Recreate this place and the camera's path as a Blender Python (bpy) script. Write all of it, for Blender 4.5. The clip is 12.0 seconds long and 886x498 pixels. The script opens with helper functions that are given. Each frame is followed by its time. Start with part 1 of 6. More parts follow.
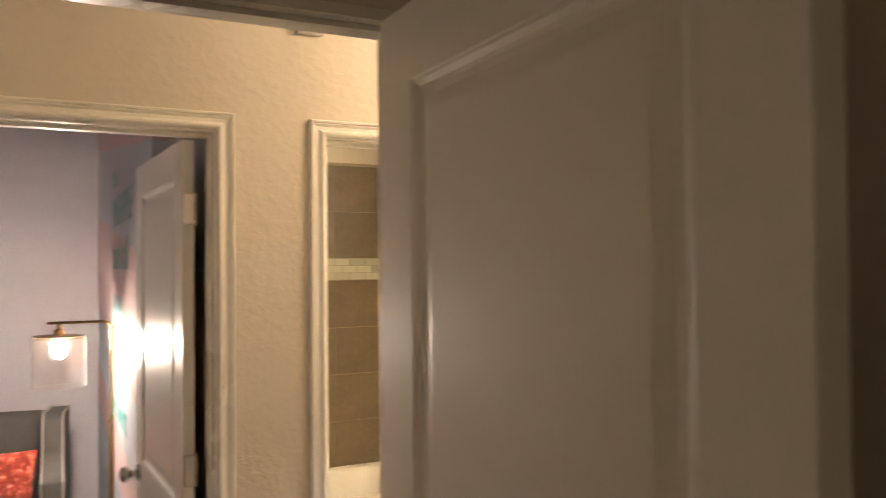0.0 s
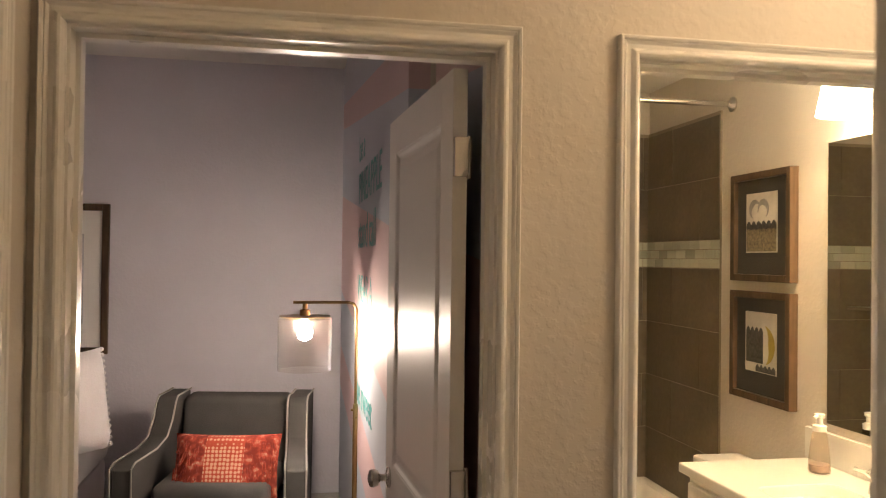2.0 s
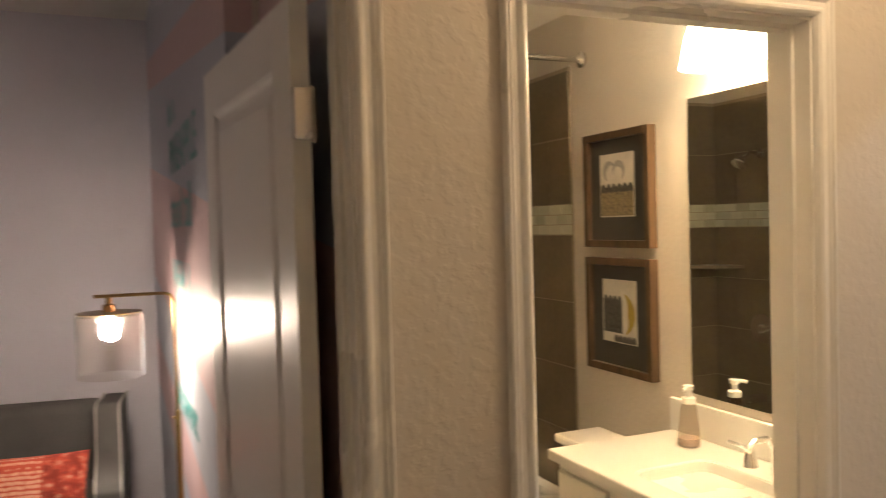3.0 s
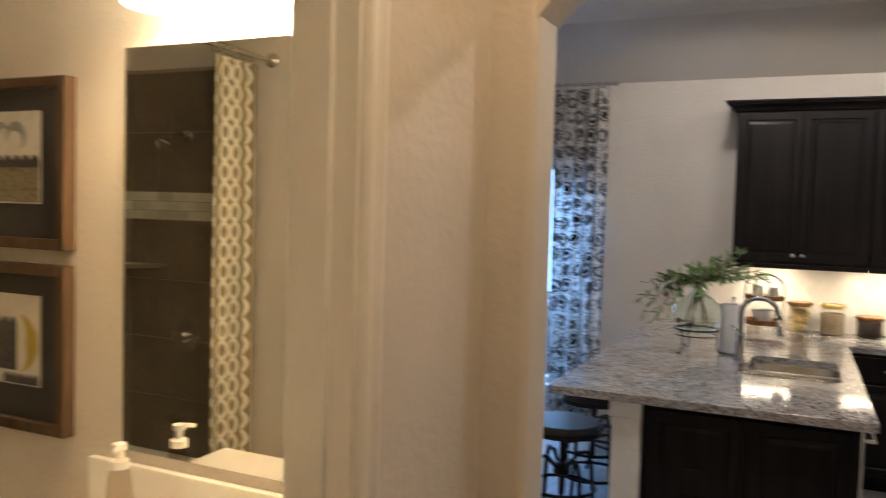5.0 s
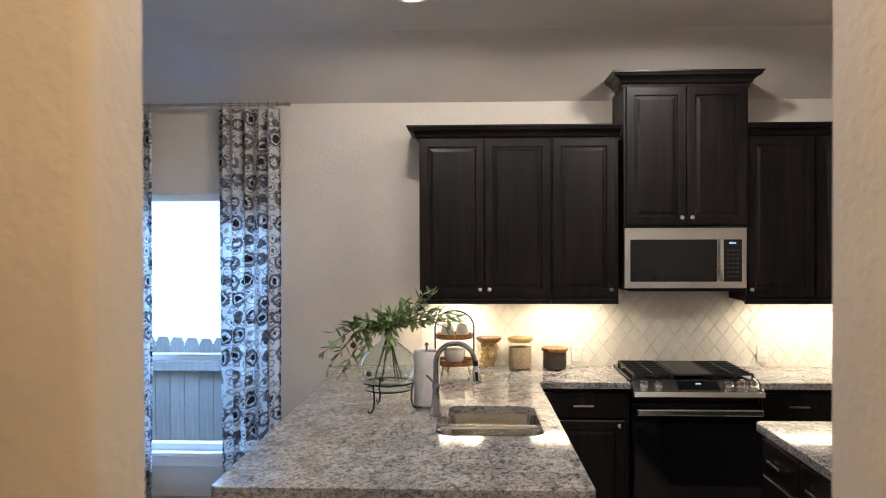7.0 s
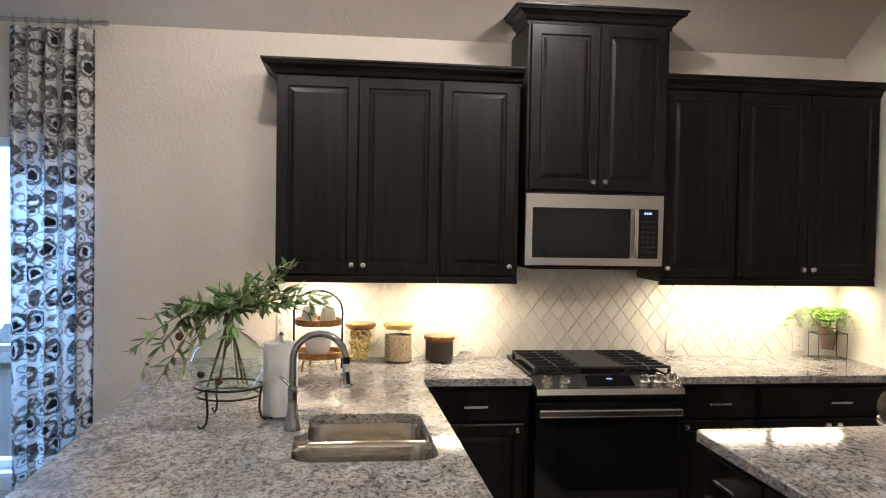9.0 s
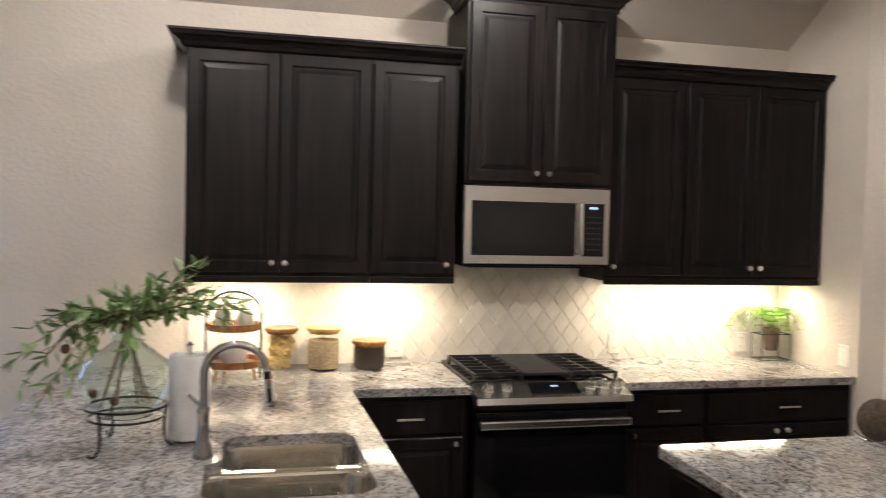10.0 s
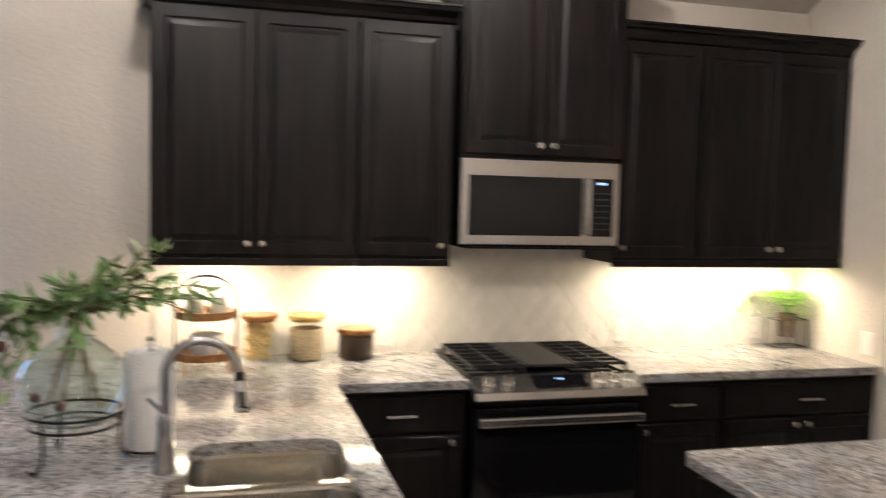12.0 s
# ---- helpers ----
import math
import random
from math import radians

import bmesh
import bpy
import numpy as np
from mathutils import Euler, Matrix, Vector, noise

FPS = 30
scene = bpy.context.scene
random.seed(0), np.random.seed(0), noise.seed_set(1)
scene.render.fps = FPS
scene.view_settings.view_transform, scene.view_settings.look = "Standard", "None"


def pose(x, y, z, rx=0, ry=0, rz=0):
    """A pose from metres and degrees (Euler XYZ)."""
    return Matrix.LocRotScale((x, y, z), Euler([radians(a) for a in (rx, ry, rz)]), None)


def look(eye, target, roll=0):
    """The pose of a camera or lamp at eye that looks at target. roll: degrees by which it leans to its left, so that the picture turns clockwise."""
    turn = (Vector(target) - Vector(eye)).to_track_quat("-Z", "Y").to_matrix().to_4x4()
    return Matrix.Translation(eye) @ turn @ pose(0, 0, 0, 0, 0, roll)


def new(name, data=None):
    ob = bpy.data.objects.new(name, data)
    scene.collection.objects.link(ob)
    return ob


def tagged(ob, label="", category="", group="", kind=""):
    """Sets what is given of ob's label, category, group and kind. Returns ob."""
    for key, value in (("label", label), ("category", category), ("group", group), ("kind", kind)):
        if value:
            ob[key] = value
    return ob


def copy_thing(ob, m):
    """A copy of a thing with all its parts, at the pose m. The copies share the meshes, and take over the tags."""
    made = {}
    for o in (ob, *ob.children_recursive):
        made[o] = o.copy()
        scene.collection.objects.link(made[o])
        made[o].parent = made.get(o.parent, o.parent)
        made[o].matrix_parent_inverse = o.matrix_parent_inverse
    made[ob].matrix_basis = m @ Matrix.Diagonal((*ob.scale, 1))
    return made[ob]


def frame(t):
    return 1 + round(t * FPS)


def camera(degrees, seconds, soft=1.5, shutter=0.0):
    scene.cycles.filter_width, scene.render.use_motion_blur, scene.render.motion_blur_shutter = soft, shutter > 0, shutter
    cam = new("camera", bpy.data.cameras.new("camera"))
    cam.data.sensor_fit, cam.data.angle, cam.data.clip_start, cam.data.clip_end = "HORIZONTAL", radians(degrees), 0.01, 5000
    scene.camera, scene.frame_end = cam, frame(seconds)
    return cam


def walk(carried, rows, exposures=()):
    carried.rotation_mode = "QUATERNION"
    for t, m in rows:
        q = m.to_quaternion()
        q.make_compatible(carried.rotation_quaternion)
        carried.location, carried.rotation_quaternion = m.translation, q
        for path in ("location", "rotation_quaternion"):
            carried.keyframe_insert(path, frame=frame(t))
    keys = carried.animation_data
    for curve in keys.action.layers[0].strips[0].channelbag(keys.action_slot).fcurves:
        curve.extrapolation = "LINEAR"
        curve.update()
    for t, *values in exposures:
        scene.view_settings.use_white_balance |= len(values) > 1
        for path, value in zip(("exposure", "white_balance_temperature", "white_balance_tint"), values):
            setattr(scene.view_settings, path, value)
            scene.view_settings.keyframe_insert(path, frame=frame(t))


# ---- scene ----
cam = camera(58.0, 12.0, soft=1.0, shutter=0.5)
PATH = [
    (0, (1.765, 1.842, 1.70), (2.663, 3.629, 1.738), -0.5),
    (0.5, (1.741, 1.959, 1.685), (2.448, 3.829, 1.738), 0.7),
    (0.9, (1.731, 2.11, 1.654), (2.319, 4.021, 1.708), 0.8),
    (1, (1.728, 2.144, 1.652), (2.282, 4.065, 1.711), 0.6),
    (1.5, (1.759, 2.292, 1.649), (2.162, 4.25, 1.715), 1.1),
    (2, (1.767, 2.475, 1.632), (2.145, 4.439, 1.658), 0.7),
    (2.5, (1.773, 2.676, 1.668), (2.317, 4.601, 1.654), -1.3),
    (4.3, (2.066, 3.368, 1.663), (3.559, 4.696, 1.582), 2.1),
    (4.5, (2.109, 3.424, 1.659), (3.713, 4.616, 1.594), 1.6),
    (5, (2.210, 3.536, 1.696), (4.026, 4.369, 1.596), 1.6),
    (5.2, (2.272, 3.557, 1.693), (4.133, 4.283, 1.583), 1.5),
    (5.5, (2.420, 3.606, 1.691), (4.328, 4.196, 1.579), 0.6),
    (6, (2.61, 3.628, 1.697), (4.571, 3.994, 1.565), 0.8),
    (6.5, (2.737, 3.652, 1.752), (4.73, 3.819, 1.687), 0.7),
    (6.7, (2.822, 3.662, 1.769), (4.819, 3.779, 1.731), 0.2),
    (8.3, (3.61, 3.674, 1.673), (5.61, 3.637, 1.654), 0.5),
    (8.5, (3.69, 3.709, 1.672), (5.685, 3.568, 1.636), 0.6),
    (9, (3.912, 3.697, 1.673), (5.894, 3.44, 1.608), 1.0),
    (9.5, (4.11, 3.692, 1.667), (6.09, 3.415, 1.609), 1.4),
    (10, (4.282, 3.713, 1.665), (6.227, 3.254, 1.593), 1.4),
    (10.5, (4.411, 3.673, 1.644), (6.288, 2.99, 1.553), 2.0),
    (11, (4.502, 3.642, 1.636), (6.343, 2.875, 1.491), 1.8),
    (11.5, (4.57, 3.622, 1.642), (6.41, 2.852, 1.486), 1.8),
    (12, (4.635, 3.677, 1.659), (6.568, 3.178, 1.532), 1.5),
]
walk(cam, [(t, look(eye, target, roll)) for t, eye, target, roll in PATH], [(0.0, 0.44), (1.0, 0.2), (2.0, -0.06), (2.7, -0.2), (4.3, -0.68), (5.5, -0.58), (6.7, -0.33), (8.5, -0.22), (10.0, -0.14), (11.5, -0.05), (12.0, -0.05)])

# ---- world and daylight ----
world = bpy.data.worlds.new("sky_world")
scene.world = world
world.use_nodes = True
wn = world.node_tree
sky = wn.nodes.new("ShaderNodeTexSky")
sky.sky_type = "NISHITA"
sky.sun_disc = False
sky.sun_elevation = radians(32)
sky.sun_rotation = radians(250)
wn.nodes["Background"].inputs["Strength"].default_value = 0.12
wn.links.new(sky.outputs["Color"], wn.nodes["Background"].inputs["Color"])


def lamp(name, kind, m, energy, color, size=0.1, size_y=None, spot=None):
    d = bpy.data.lights.new(name, kind)
    d.energy, d.color = energy, color
    if kind == "AREA":
        d.size = size
        if size_y:
            d.shape, d.size_y = "RECTANGLE", size_y
    else:
        d.shadow_soft_size = size
    if spot:
        d.spot_size, d.spot_blend = radians(spot), 0.2
    ob = new(name, d)
    ob.matrix_world = m
    return ob


sun_data = bpy.data.lights.new("sun", "SUN")
sun_data.energy, sun_data.angle, sun_data.color = 0.8, radians(12), (1.0, 0.95, 0.88)
new("sun", sun_data).matrix_world = pose(0, 0, 12, 58, 0, -20)

WARM = (1.0, 0.73, 0.45)
COOL = (0.18, 0.45, 1.0)
# skylight falling on the window from above, outside; stands in for the sky in the window's opening
lamp("window_daylight", "AREA", look((9.5, 5.73, 3.2), (8.1, 5.6, 0.9)), 1050, COOL, 2.8, 1.5)
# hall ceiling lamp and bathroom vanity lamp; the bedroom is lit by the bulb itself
lamp("hall_lamp_light", "POINT", pose(3.12, 3.57, 2.54), 19, WARM, 0.12)
# unseen lamp, added behind the camera's start to light the open door
lamp("start_room_unseen_light", "POINT", pose(0.95, 1.1, 2.56), 4.0, WARM, 0.10)
for ly in (4.46, 4.70, 4.94):
    lamp("vanity_lamp_light", "POINT", pose(3.675, ly, 2.22), 11.5, (1.0, 0.79, 0.50), 0.04)
# recessed kitchen downlights; the unseen pair at x 5.2 is added for brightness
for lx, ly, power in ((7.2, 4.0, 56), (7.2, 2.5, 84), (5.2, 4.0, 86), (5.2, 2.5, 106)):
    lamp("downlight", "SPOT", look((lx, ly, 3.03), (lx, ly, 0)), power, (1.0, 0.91, 0.85), 0.06, spot=178)
# light strips under the wall cabinets
for y0, y1 in ((3.62, 3.95), (2.86, 3.3), (1.25, 1.85), (0.78, 1.2)):
    lamp("undercabinet_light", "AREA", look((8.2, (y0 + y1) / 2, 1.35), (8.23, (y0 + y1) / 2, 0.9)), 5.6, (1.0, 0.82, 0.58), y1 - y0, 0.05)


# ---- materials ----
def node_mat(name):
    m = bpy.data.materials.new(name)
    m.use_nodes = True
    t = m.node_tree
    return m, t, t.nodes["Principled BSDF"]


def ramp(t, stops):
    r = t.nodes.new("ShaderNodeValToRGB")
    el = r.color_ramp.elements
    while len(el) < len(stops):
        el.new(0.5)
    for e, (p, c) in zip(el, stops):
        e.position, e.color = p, (*c, 1)
    return r


def mat(name, color, rough=0.5, metal=0.0, vary=0.12, scale=6.0, fine=120.0, bump=0.02, stretch=(1, 1, 1), spec=0.5, coat=0.0, random_tone=0.0, rough_vary=0.08):
    """A surface with broad tone changes, fine grain and a little relief."""
    m, t, p = node_mat(name)
    co = t.nodes.new("ShaderNodeTexCoord")
    mp = t.nodes.new("ShaderNodeMapping")
    mp.inputs["Scale"].default_value = stretch
    t.links.new(co.outputs["Object"], mp.inputs["Vector"])
    n1, n2 = t.nodes.new("ShaderNodeTexNoise"), t.nodes.new("ShaderNodeTexNoise")
    for n, s, d in ((n1, scale, 4), (n2, fine, 3)):
        n.inputs["Scale"].default_value, n.inputs["Detail"].default_value = s, d
        t.links.new(mp.outputs["Vector"], n.inputs["Vector"])
    mix = t.nodes.new("ShaderNodeMath")
    mix.operation = "MULTIPLY_ADD"
    mix.inputs[1].default_value, mix.inputs[2].default_value = 0.35, 0.0
    t.links.new(n2.outputs["Fac"], mix.inputs[0])
    add = t.nodes.new("ShaderNodeMath")
    add.operation = "MULTIPLY_ADD"
    add.inputs[1].default_value = 0.65
    t.links.new(n1.outputs["Fac"], add.inputs[0])
    t.links.new(mix.outputs[0], add.inputs[2])
    lo = [c * (1 - vary) for c in color]
    hi = [min(1, c * (1 + vary)) for c in color]
    r = ramp(t, [(0.3, lo), (0.7, hi)])
    t.links.new(add.outputs[0], r.inputs["Fac"])
    out = r.outputs["Color"]
    if random_tone:
        oi = t.nodes.new("ShaderNodeObjectInfo")
        hs = t.nodes.new("ShaderNodeHueSaturation")
        ma = t.nodes.new("ShaderNodeMapRange")
        ma.inputs["To Min"].default_value, ma.inputs["To Max"].default_value = 1 - random_tone, 1 + random_tone
        t.links.new(oi.outputs["Random"], ma.inputs["Value"])
        t.links.new(ma.outputs["Result"], hs.inputs["Value"])
        t.links.new(out, hs.inputs["Color"])
        out = hs.outputs["Color"]
    t.links.new(out, p.inputs["Base Color"])
    mr = t.nodes.new("ShaderNodeMapRange")
    mr.inputs["To Min"].default_value, mr.inputs["To Max"].default_value = max(0.02, rough - rough_vary), min(1, rough + rough_vary)
    t.links.new(n1.outputs["Fac"], mr.inputs["Value"])
    t.links.new(mr.outputs["Result"], p.inputs["Roughness"])
    p.inputs["Metallic"].default_value = metal
    p.inputs["Specular IOR Level"].default_value = spec
    p.inputs["Coat Weight"].default_value = coat
    if bump:
        b = t.nodes.new("ShaderNodeBump")
        b.inputs["Strength"].default_value, b.inputs["Distance"].default_value = 0.6, bump * 0.1
        t.links.new(n2.outputs["Fac"], b.inputs["Height"])
        t.links.new(b.outputs["Normal"], p.inputs["Normal"])
    return m


def plaster(name, color, peel=1.0):
    """Painted drywall with an orange-peel texture."""
    m, t, p = node_mat(name)
    co = t.nodes.new("ShaderNodeTexCoord")
    n1, n2, n3 = (t.nodes.new("ShaderNodeTexNoise") for _ in range(3))
    for n, s, d in ((n1, 1.6, 3), (n2, 48, 2), (n3, 150, 2)):
        n.inputs["Scale"].default_value, n.inputs["Detail"].default_value = s, d
        t.links.new(co.outputs["Object"], n.inputs["Vector"])
    r = ramp(t, [(0.35, [c * 0.95 for c in color]), (0.65, [min(1, c * 1.04) for c in color])])
    t.links.new(n1.outputs["Fac"], r.inputs["Fac"])
    t.links.new(r.outputs["Color"], p.inputs["Base Color"])
    p.inputs["Roughness"].default_value = 0.62
    p.inputs["Specular IOR Level"].default_value = 0.35
    blob = ramp(t, [(0.45, (0, 0, 0)), (0.62, (1, 1, 1))])
    t.links.new(n2.outputs["Fac"], blob.inputs["Fac"])
    add = t.nodes.new("ShaderNodeMath")
    add.operation = "MULTIPLY_ADD"
    add.inputs[1].default_value = 0.3
    t.links.new(n3.outputs["Fac"], add.inputs[0])
    t.links.new(blob.outputs["Color"], add.inputs[2])
    b = t.nodes.new("ShaderNodeBump")
    b.inputs["Strength"].default_value, b.inputs["Distance"].default_value = 0.28 * peel, 0.0022
    t.links.new(add.outputs[0], b.inputs["Height"])
    t.links.new(b.outputs["Normal"], p.inputs["Normal"])
    return m


def granite(name):
    m, t, p = node_mat(name)
    co = t.nodes.new("ShaderNodeTexCoord")
    mp = t.nodes.new("ShaderNodeMapping")
    mp.inputs["Rotation"].default_value = (0, 0, 0.6)
    mp.inputs["Scale"].default_value = (1, 1.25, 2)
    t.links.new(co.outputs["Object"], mp.inputs["Vector"])
    long_map = t.nodes.new("ShaderNodeMapping")
    long_map.inputs["Scale"].default_value = (1, 1.5, 2)
    long_map.inputs["Rotation"].default_value = (0, 0, 0.5)
    t.links.new(co.outputs["Object"], long_map.inputs["Vector"])
    big, mid, fine, warm = (t.nodes.new("ShaderNodeTexNoise") for _ in range(4))
    for n, s, d, w, src in ((big, 6, 5, 1.0, mp), (mid, 20, 7, 2.2, mp), (fine, 46, 5, 1.2, long_map), (warm, 3, 2, 0.5, mp)):
        n.inputs["Scale"].default_value, n.inputs["Detail"].default_value, n.inputs["Distortion"].default_value = s, d, w
        t.links.new(src.outputs["Vector"], n.inputs["Vector"])
    base = ramp(t, [(0.3, (0.27, 0.265, 0.265)), (0.5, (0.41, 0.395, 0.385)), (0.7, (0.53, 0.515, 0.50))])
    t.links.new(big.outputs["Fac"], base.inputs["Fac"])
    veins = ramp(t, [(0.36, (0.34, 0.33, 0.34)), (0.46, (0.70, 0.68, 0.67)), (0.55, (1, 1, 1))])
    t.links.new(mid.outputs["Fac"], veins.inputs["Fac"])
    dots = ramp(t, [(0.36, (0.10, 0.09, 0.095)), (0.41, (0.35, 0.33, 0.32)), (0.46, (1, 1, 1))])
    t.links.new(fine.outputs["Fac"], dots.inputs["Fac"])
    tone = ramp(t, [(0.4, (1.0, 0.97, 0.93)), (0.6, (0.94, 0.97, 1.0))])
    t.links.new(warm.outputs["Fac"], tone.inputs["Fac"])
    out = base.outputs["Color"]
    for layer, f in ((veins, 0.9), (dots, 0.66), (tone, 1.0)):
        mx = t.nodes.new("ShaderNodeMix")
        mx.data_type, mx.blend_type = "RGBA", "MULTIPLY"
        mx.inputs["Factor"].default_value = f
        t.links.new(out, mx.inputs[6])
        t.links.new(layer.outputs["Color"], mx.inputs[7])
        out = mx.outputs[2]
    t.links.new(out, p.inputs["Base Color"])
    p.inputs["Roughness"].default_value = 0.09
    p.inputs["Specular IOR Level"].default_value = 0.6
    return m


def stained(name, dark, light, axis_z=True):
    """Dark-stained wood with long grain."""
    m, t, p = node_mat(name)
    co = t.nodes.new("ShaderNodeTexCoord")
    mp = t.nodes.new("ShaderNodeMapping")
    mp.inputs["Scale"].default_value = (14, 14, 0.9) if axis_z else (0.9, 14, 14)
    t.links.new(co.outputs["Object"], mp.inputs["Vector"])
    n1, n2 = t.nodes.new("ShaderNodeTexNoise"), t.nodes.new("ShaderNodeTexNoise")
    n1.inputs["Scale"].default_value, n1.inputs["Detail"].default_value, n1.inputs["Distortion"].default_value = 2.2, 8, 1.0
    n2.inputs["Scale"].default_value, n2.inputs["Detail"].default_value = 2.0, 3
    t.links.new(mp.outputs["Vector"], n1.inputs["Vector"])
    t.links.new(co.outputs["Object"], n2.inputs["Vector"])
    mix = t.nodes.new("ShaderNodeMath")
    mix.operation = "ADD"
    half = t.nodes.new("ShaderNodeMath")
    half.operation = "MULTIPLY_ADD"
    half.inputs[1].default_value, half.inputs[2].default_value = 0.7, -0.35
    t.links.new(n2.outputs["Fac"], half.inputs[0])
    t.links.new(n1.outputs["Fac"], mix.inputs[0])
    t.links.new(half.outputs[0], mix.inputs[1])
    r = ramp(t, [(0.3, dark), (0.72, light)])
    t.links.new(mix.outputs[0], r.inputs["Fac"])
    t.links.new(r.outputs["Color"], p.inputs["Base Color"])
    p.inputs["Roughness"].default_value = 0.36
    p.inputs["Specular IOR Level"].default_value = 0.20
    b = t.nodes.new("ShaderNodeBump")
    b.inputs["Strength"].default_value, b.inputs["Distance"].default_value = 0.25, 0.001
    t.links.new(n1.outputs["Fac"], b.inputs["Height"])
    t.links.new(b.outputs["Normal"], p.inputs["Normal"])
    return m


def glow(name, color, strength):
    m, t, p = node_mat(name)
    p.inputs["Base Color"].default_value = (*color, 1)
    p.inputs["Emission Color"].default_value = (*color, 1)
    p.inputs["Emission Strength"].default_value = strength
    return m


def glass(name, color=(0.95, 0.98, 0.97), rough=0.0, ior=1.3):
    m, t, p = node_mat(name)
    p.inputs["Base Color"].default_value = (*color, 1)
    p.inputs["Transmission Weight"].default_value = 1.0
    p.inputs["Roughness"].default_value = rough
    p.inputs["IOR"].default_value = ior
    return m


def thin_glass(name, tint=(0.96, 0.98, 0.97), rough=0.02, gloss=1.0):
    """Thin clear glass: light passes straight through, with Fresnel gloss."""
    m = bpy.data.materials.new(name)
    m.use_nodes = True
    t = m.node_tree
    t.nodes.remove(t.nodes["Principled BSDF"])
    a, b = t.nodes.new("ShaderNodeBsdfTransparent"), t.nodes.new("ShaderNodeBsdfGlossy")
    a.inputs["Color"].default_value = (*tint, 1)
    b.inputs["Roughness"].default_value = rough
    fr = t.nodes.new("ShaderNodeLayerWeight")
    fr.inputs["Blend"].default_value = 0.5
    pw = t.nodes.new("ShaderNodeMath")
    pw.operation = "POWER"
    pw.inputs[1].default_value = 4.0
    t.links.new(fr.outputs["Facing"], pw.inputs[0])
    k = t.nodes.new("ShaderNodeMath")
    k.operation, k.use_clamp = "MULTIPLY_ADD", True
    k.inputs[1].default_value, k.inputs[2].default_value = 0.55 * gloss, 0.035 * gloss
    t.links.new(pw.outputs[0], k.inputs[0])
    ms = t.nodes.new("ShaderNodeMixShader")
    t.links.new(k.outputs[0], ms.inputs["Fac"])
    t.links.new(a.outputs["BSDF"], ms.inputs[1])
    t.links.new(b.outputs["BSDF"], ms.inputs[2])
    t.links.new(ms.outputs["Shader"], t.nodes["Material Output"].inputs["Surface"])
    return m


M_WALL = plaster("greige_wall_paint", (0.64, 0.585, 0.515))
M_CEIL = plaster("ceiling_paint", (0.80, 0.77, 0.72), 0.8)
M_BEDWALL = plaster("lavender_grey_paint", (0.66, 0.64, 0.69))
M_TRIM = mat("white_trim_paint", (0.80, 0.77, 0.72), 0.28, vary=0.03, bump=0.004, scale=3)
M_DOOR = mat("white_door_paint", (0.78, 0.76, 0.73), 0.36, vary=0.03, bump=0.004, scale=3)
M_CAB = stained("espresso_wood", (0.0030, 0.0025, 0.0026), (0.0135, 0.0100, 0.0095))
M_STEEL = mat("brushed_steel", (0.70, 0.69, 0.67), 0.24, 1.0, 0.02, 2, 160, 0.0, (1, 1, 8), rough_vary=0.02)
M_STEELH = mat("brushed_steel_horizontal", (0.70, 0.69, 0.67), 0.24, 1.0, 0.02, 2, 160, 0.0, (0.3, 0.3, 8), rough_vary=0.02)
M_NICKEL = mat("satin_nickel", (0.62, 0.60, 0.57), 0.24, 1.0, 0.05, 20, 200, 0.002)
M_CHROME = mat("chrome", (0.8, 0.8, 0.8), 0.07, 1.0, 0.02, 20, 200, 0.0, rough_vary=0.03)
M_BLACKGLASS = mat("black_glass", (0.006, 0.006, 0.007), 0.06, 0, 0.1, 5, 80, 0.0, rough_vary=0.03)
M_IRON = mat("cast_iron", (0.013, 0.013, 0.014), 0.42, 0.1, 0.2, 20, 200, 0.03)
M_BLACKMETAL = mat("black_metal", (0.012, 0.011, 0.011), 0.42, 0.6, 0.2, 20, 200, 0.01)
M_GRANITE = granite("speckled_granite")
M_WHITE = mat("white_ceramic", (0.82, 0.80, 0.76), 0.12, 0, 0.02, 5, 90, 0.002)
M_PLASTIC = mat("white_plastic", (0.80, 0.78, 0.74), 0.35, 0, 0.02, 5, 90, 0.002)
M_GLASS = thin_glass("clear_glass")
M_PANE = glass("window_glass", (0.97, 0.98, 1.0), 0.0, 1.05)
M_TILE = mat("glazed_cream_tile", (0.74, 0.71, 0.66), 0.16, 0, 0.06, 9, 60, 0.01, random_tone=0.05)
M_GROUT = mat("pale_grout", (0.72, 0.68, 0.62), 0.85, 0, 0.1, 20, 200, 0.05)
M_PLANK = mat("grey_wood_plank", (0.30, 0.275, 0.25), 0.42, 0, 0.3, 3, 40, 0.02, (1, 9, 1), random_tone=0.16)
M_SUBFLOOR = mat("dark_joint", (0.10, 0.09, 0.08), 0.8)
M_CARPET = mat("beige_carpet", (0.42, 0.38, 0.34), 0.95, 0, 0.2, 30, 300, 0.3)
M_LED = glow("led_strip", (1.0, 0.86, 0.66), 14)
M_CANLIGHT = glow("downlight_lens", (1.0, 0.90, 0.76), 12)


# ---- mesh helpers ----
def box(bm, x0, y0, z0, x1, y1, z1, bevel=0.0):
    r = bmesh.ops.create_cube(bm, size=1.0)
    vs = r["verts"]
    for v in vs:
        v.co = Vector(((x0 + x1) / 2 + v.co.x * (x1 - x0), (y0 + y1) / 2 + v.co.y * (y1 - y0), (z0 + z1) / 2 + v.co.z * (z1 - z0)))
    if bevel:
        es = list({e for v in vs for e in v.link_edges})
        bmesh.ops.bevel(bm, geom=es, offset=bevel, segments=2, affect="EDGES", profile=0.5)
    return bm


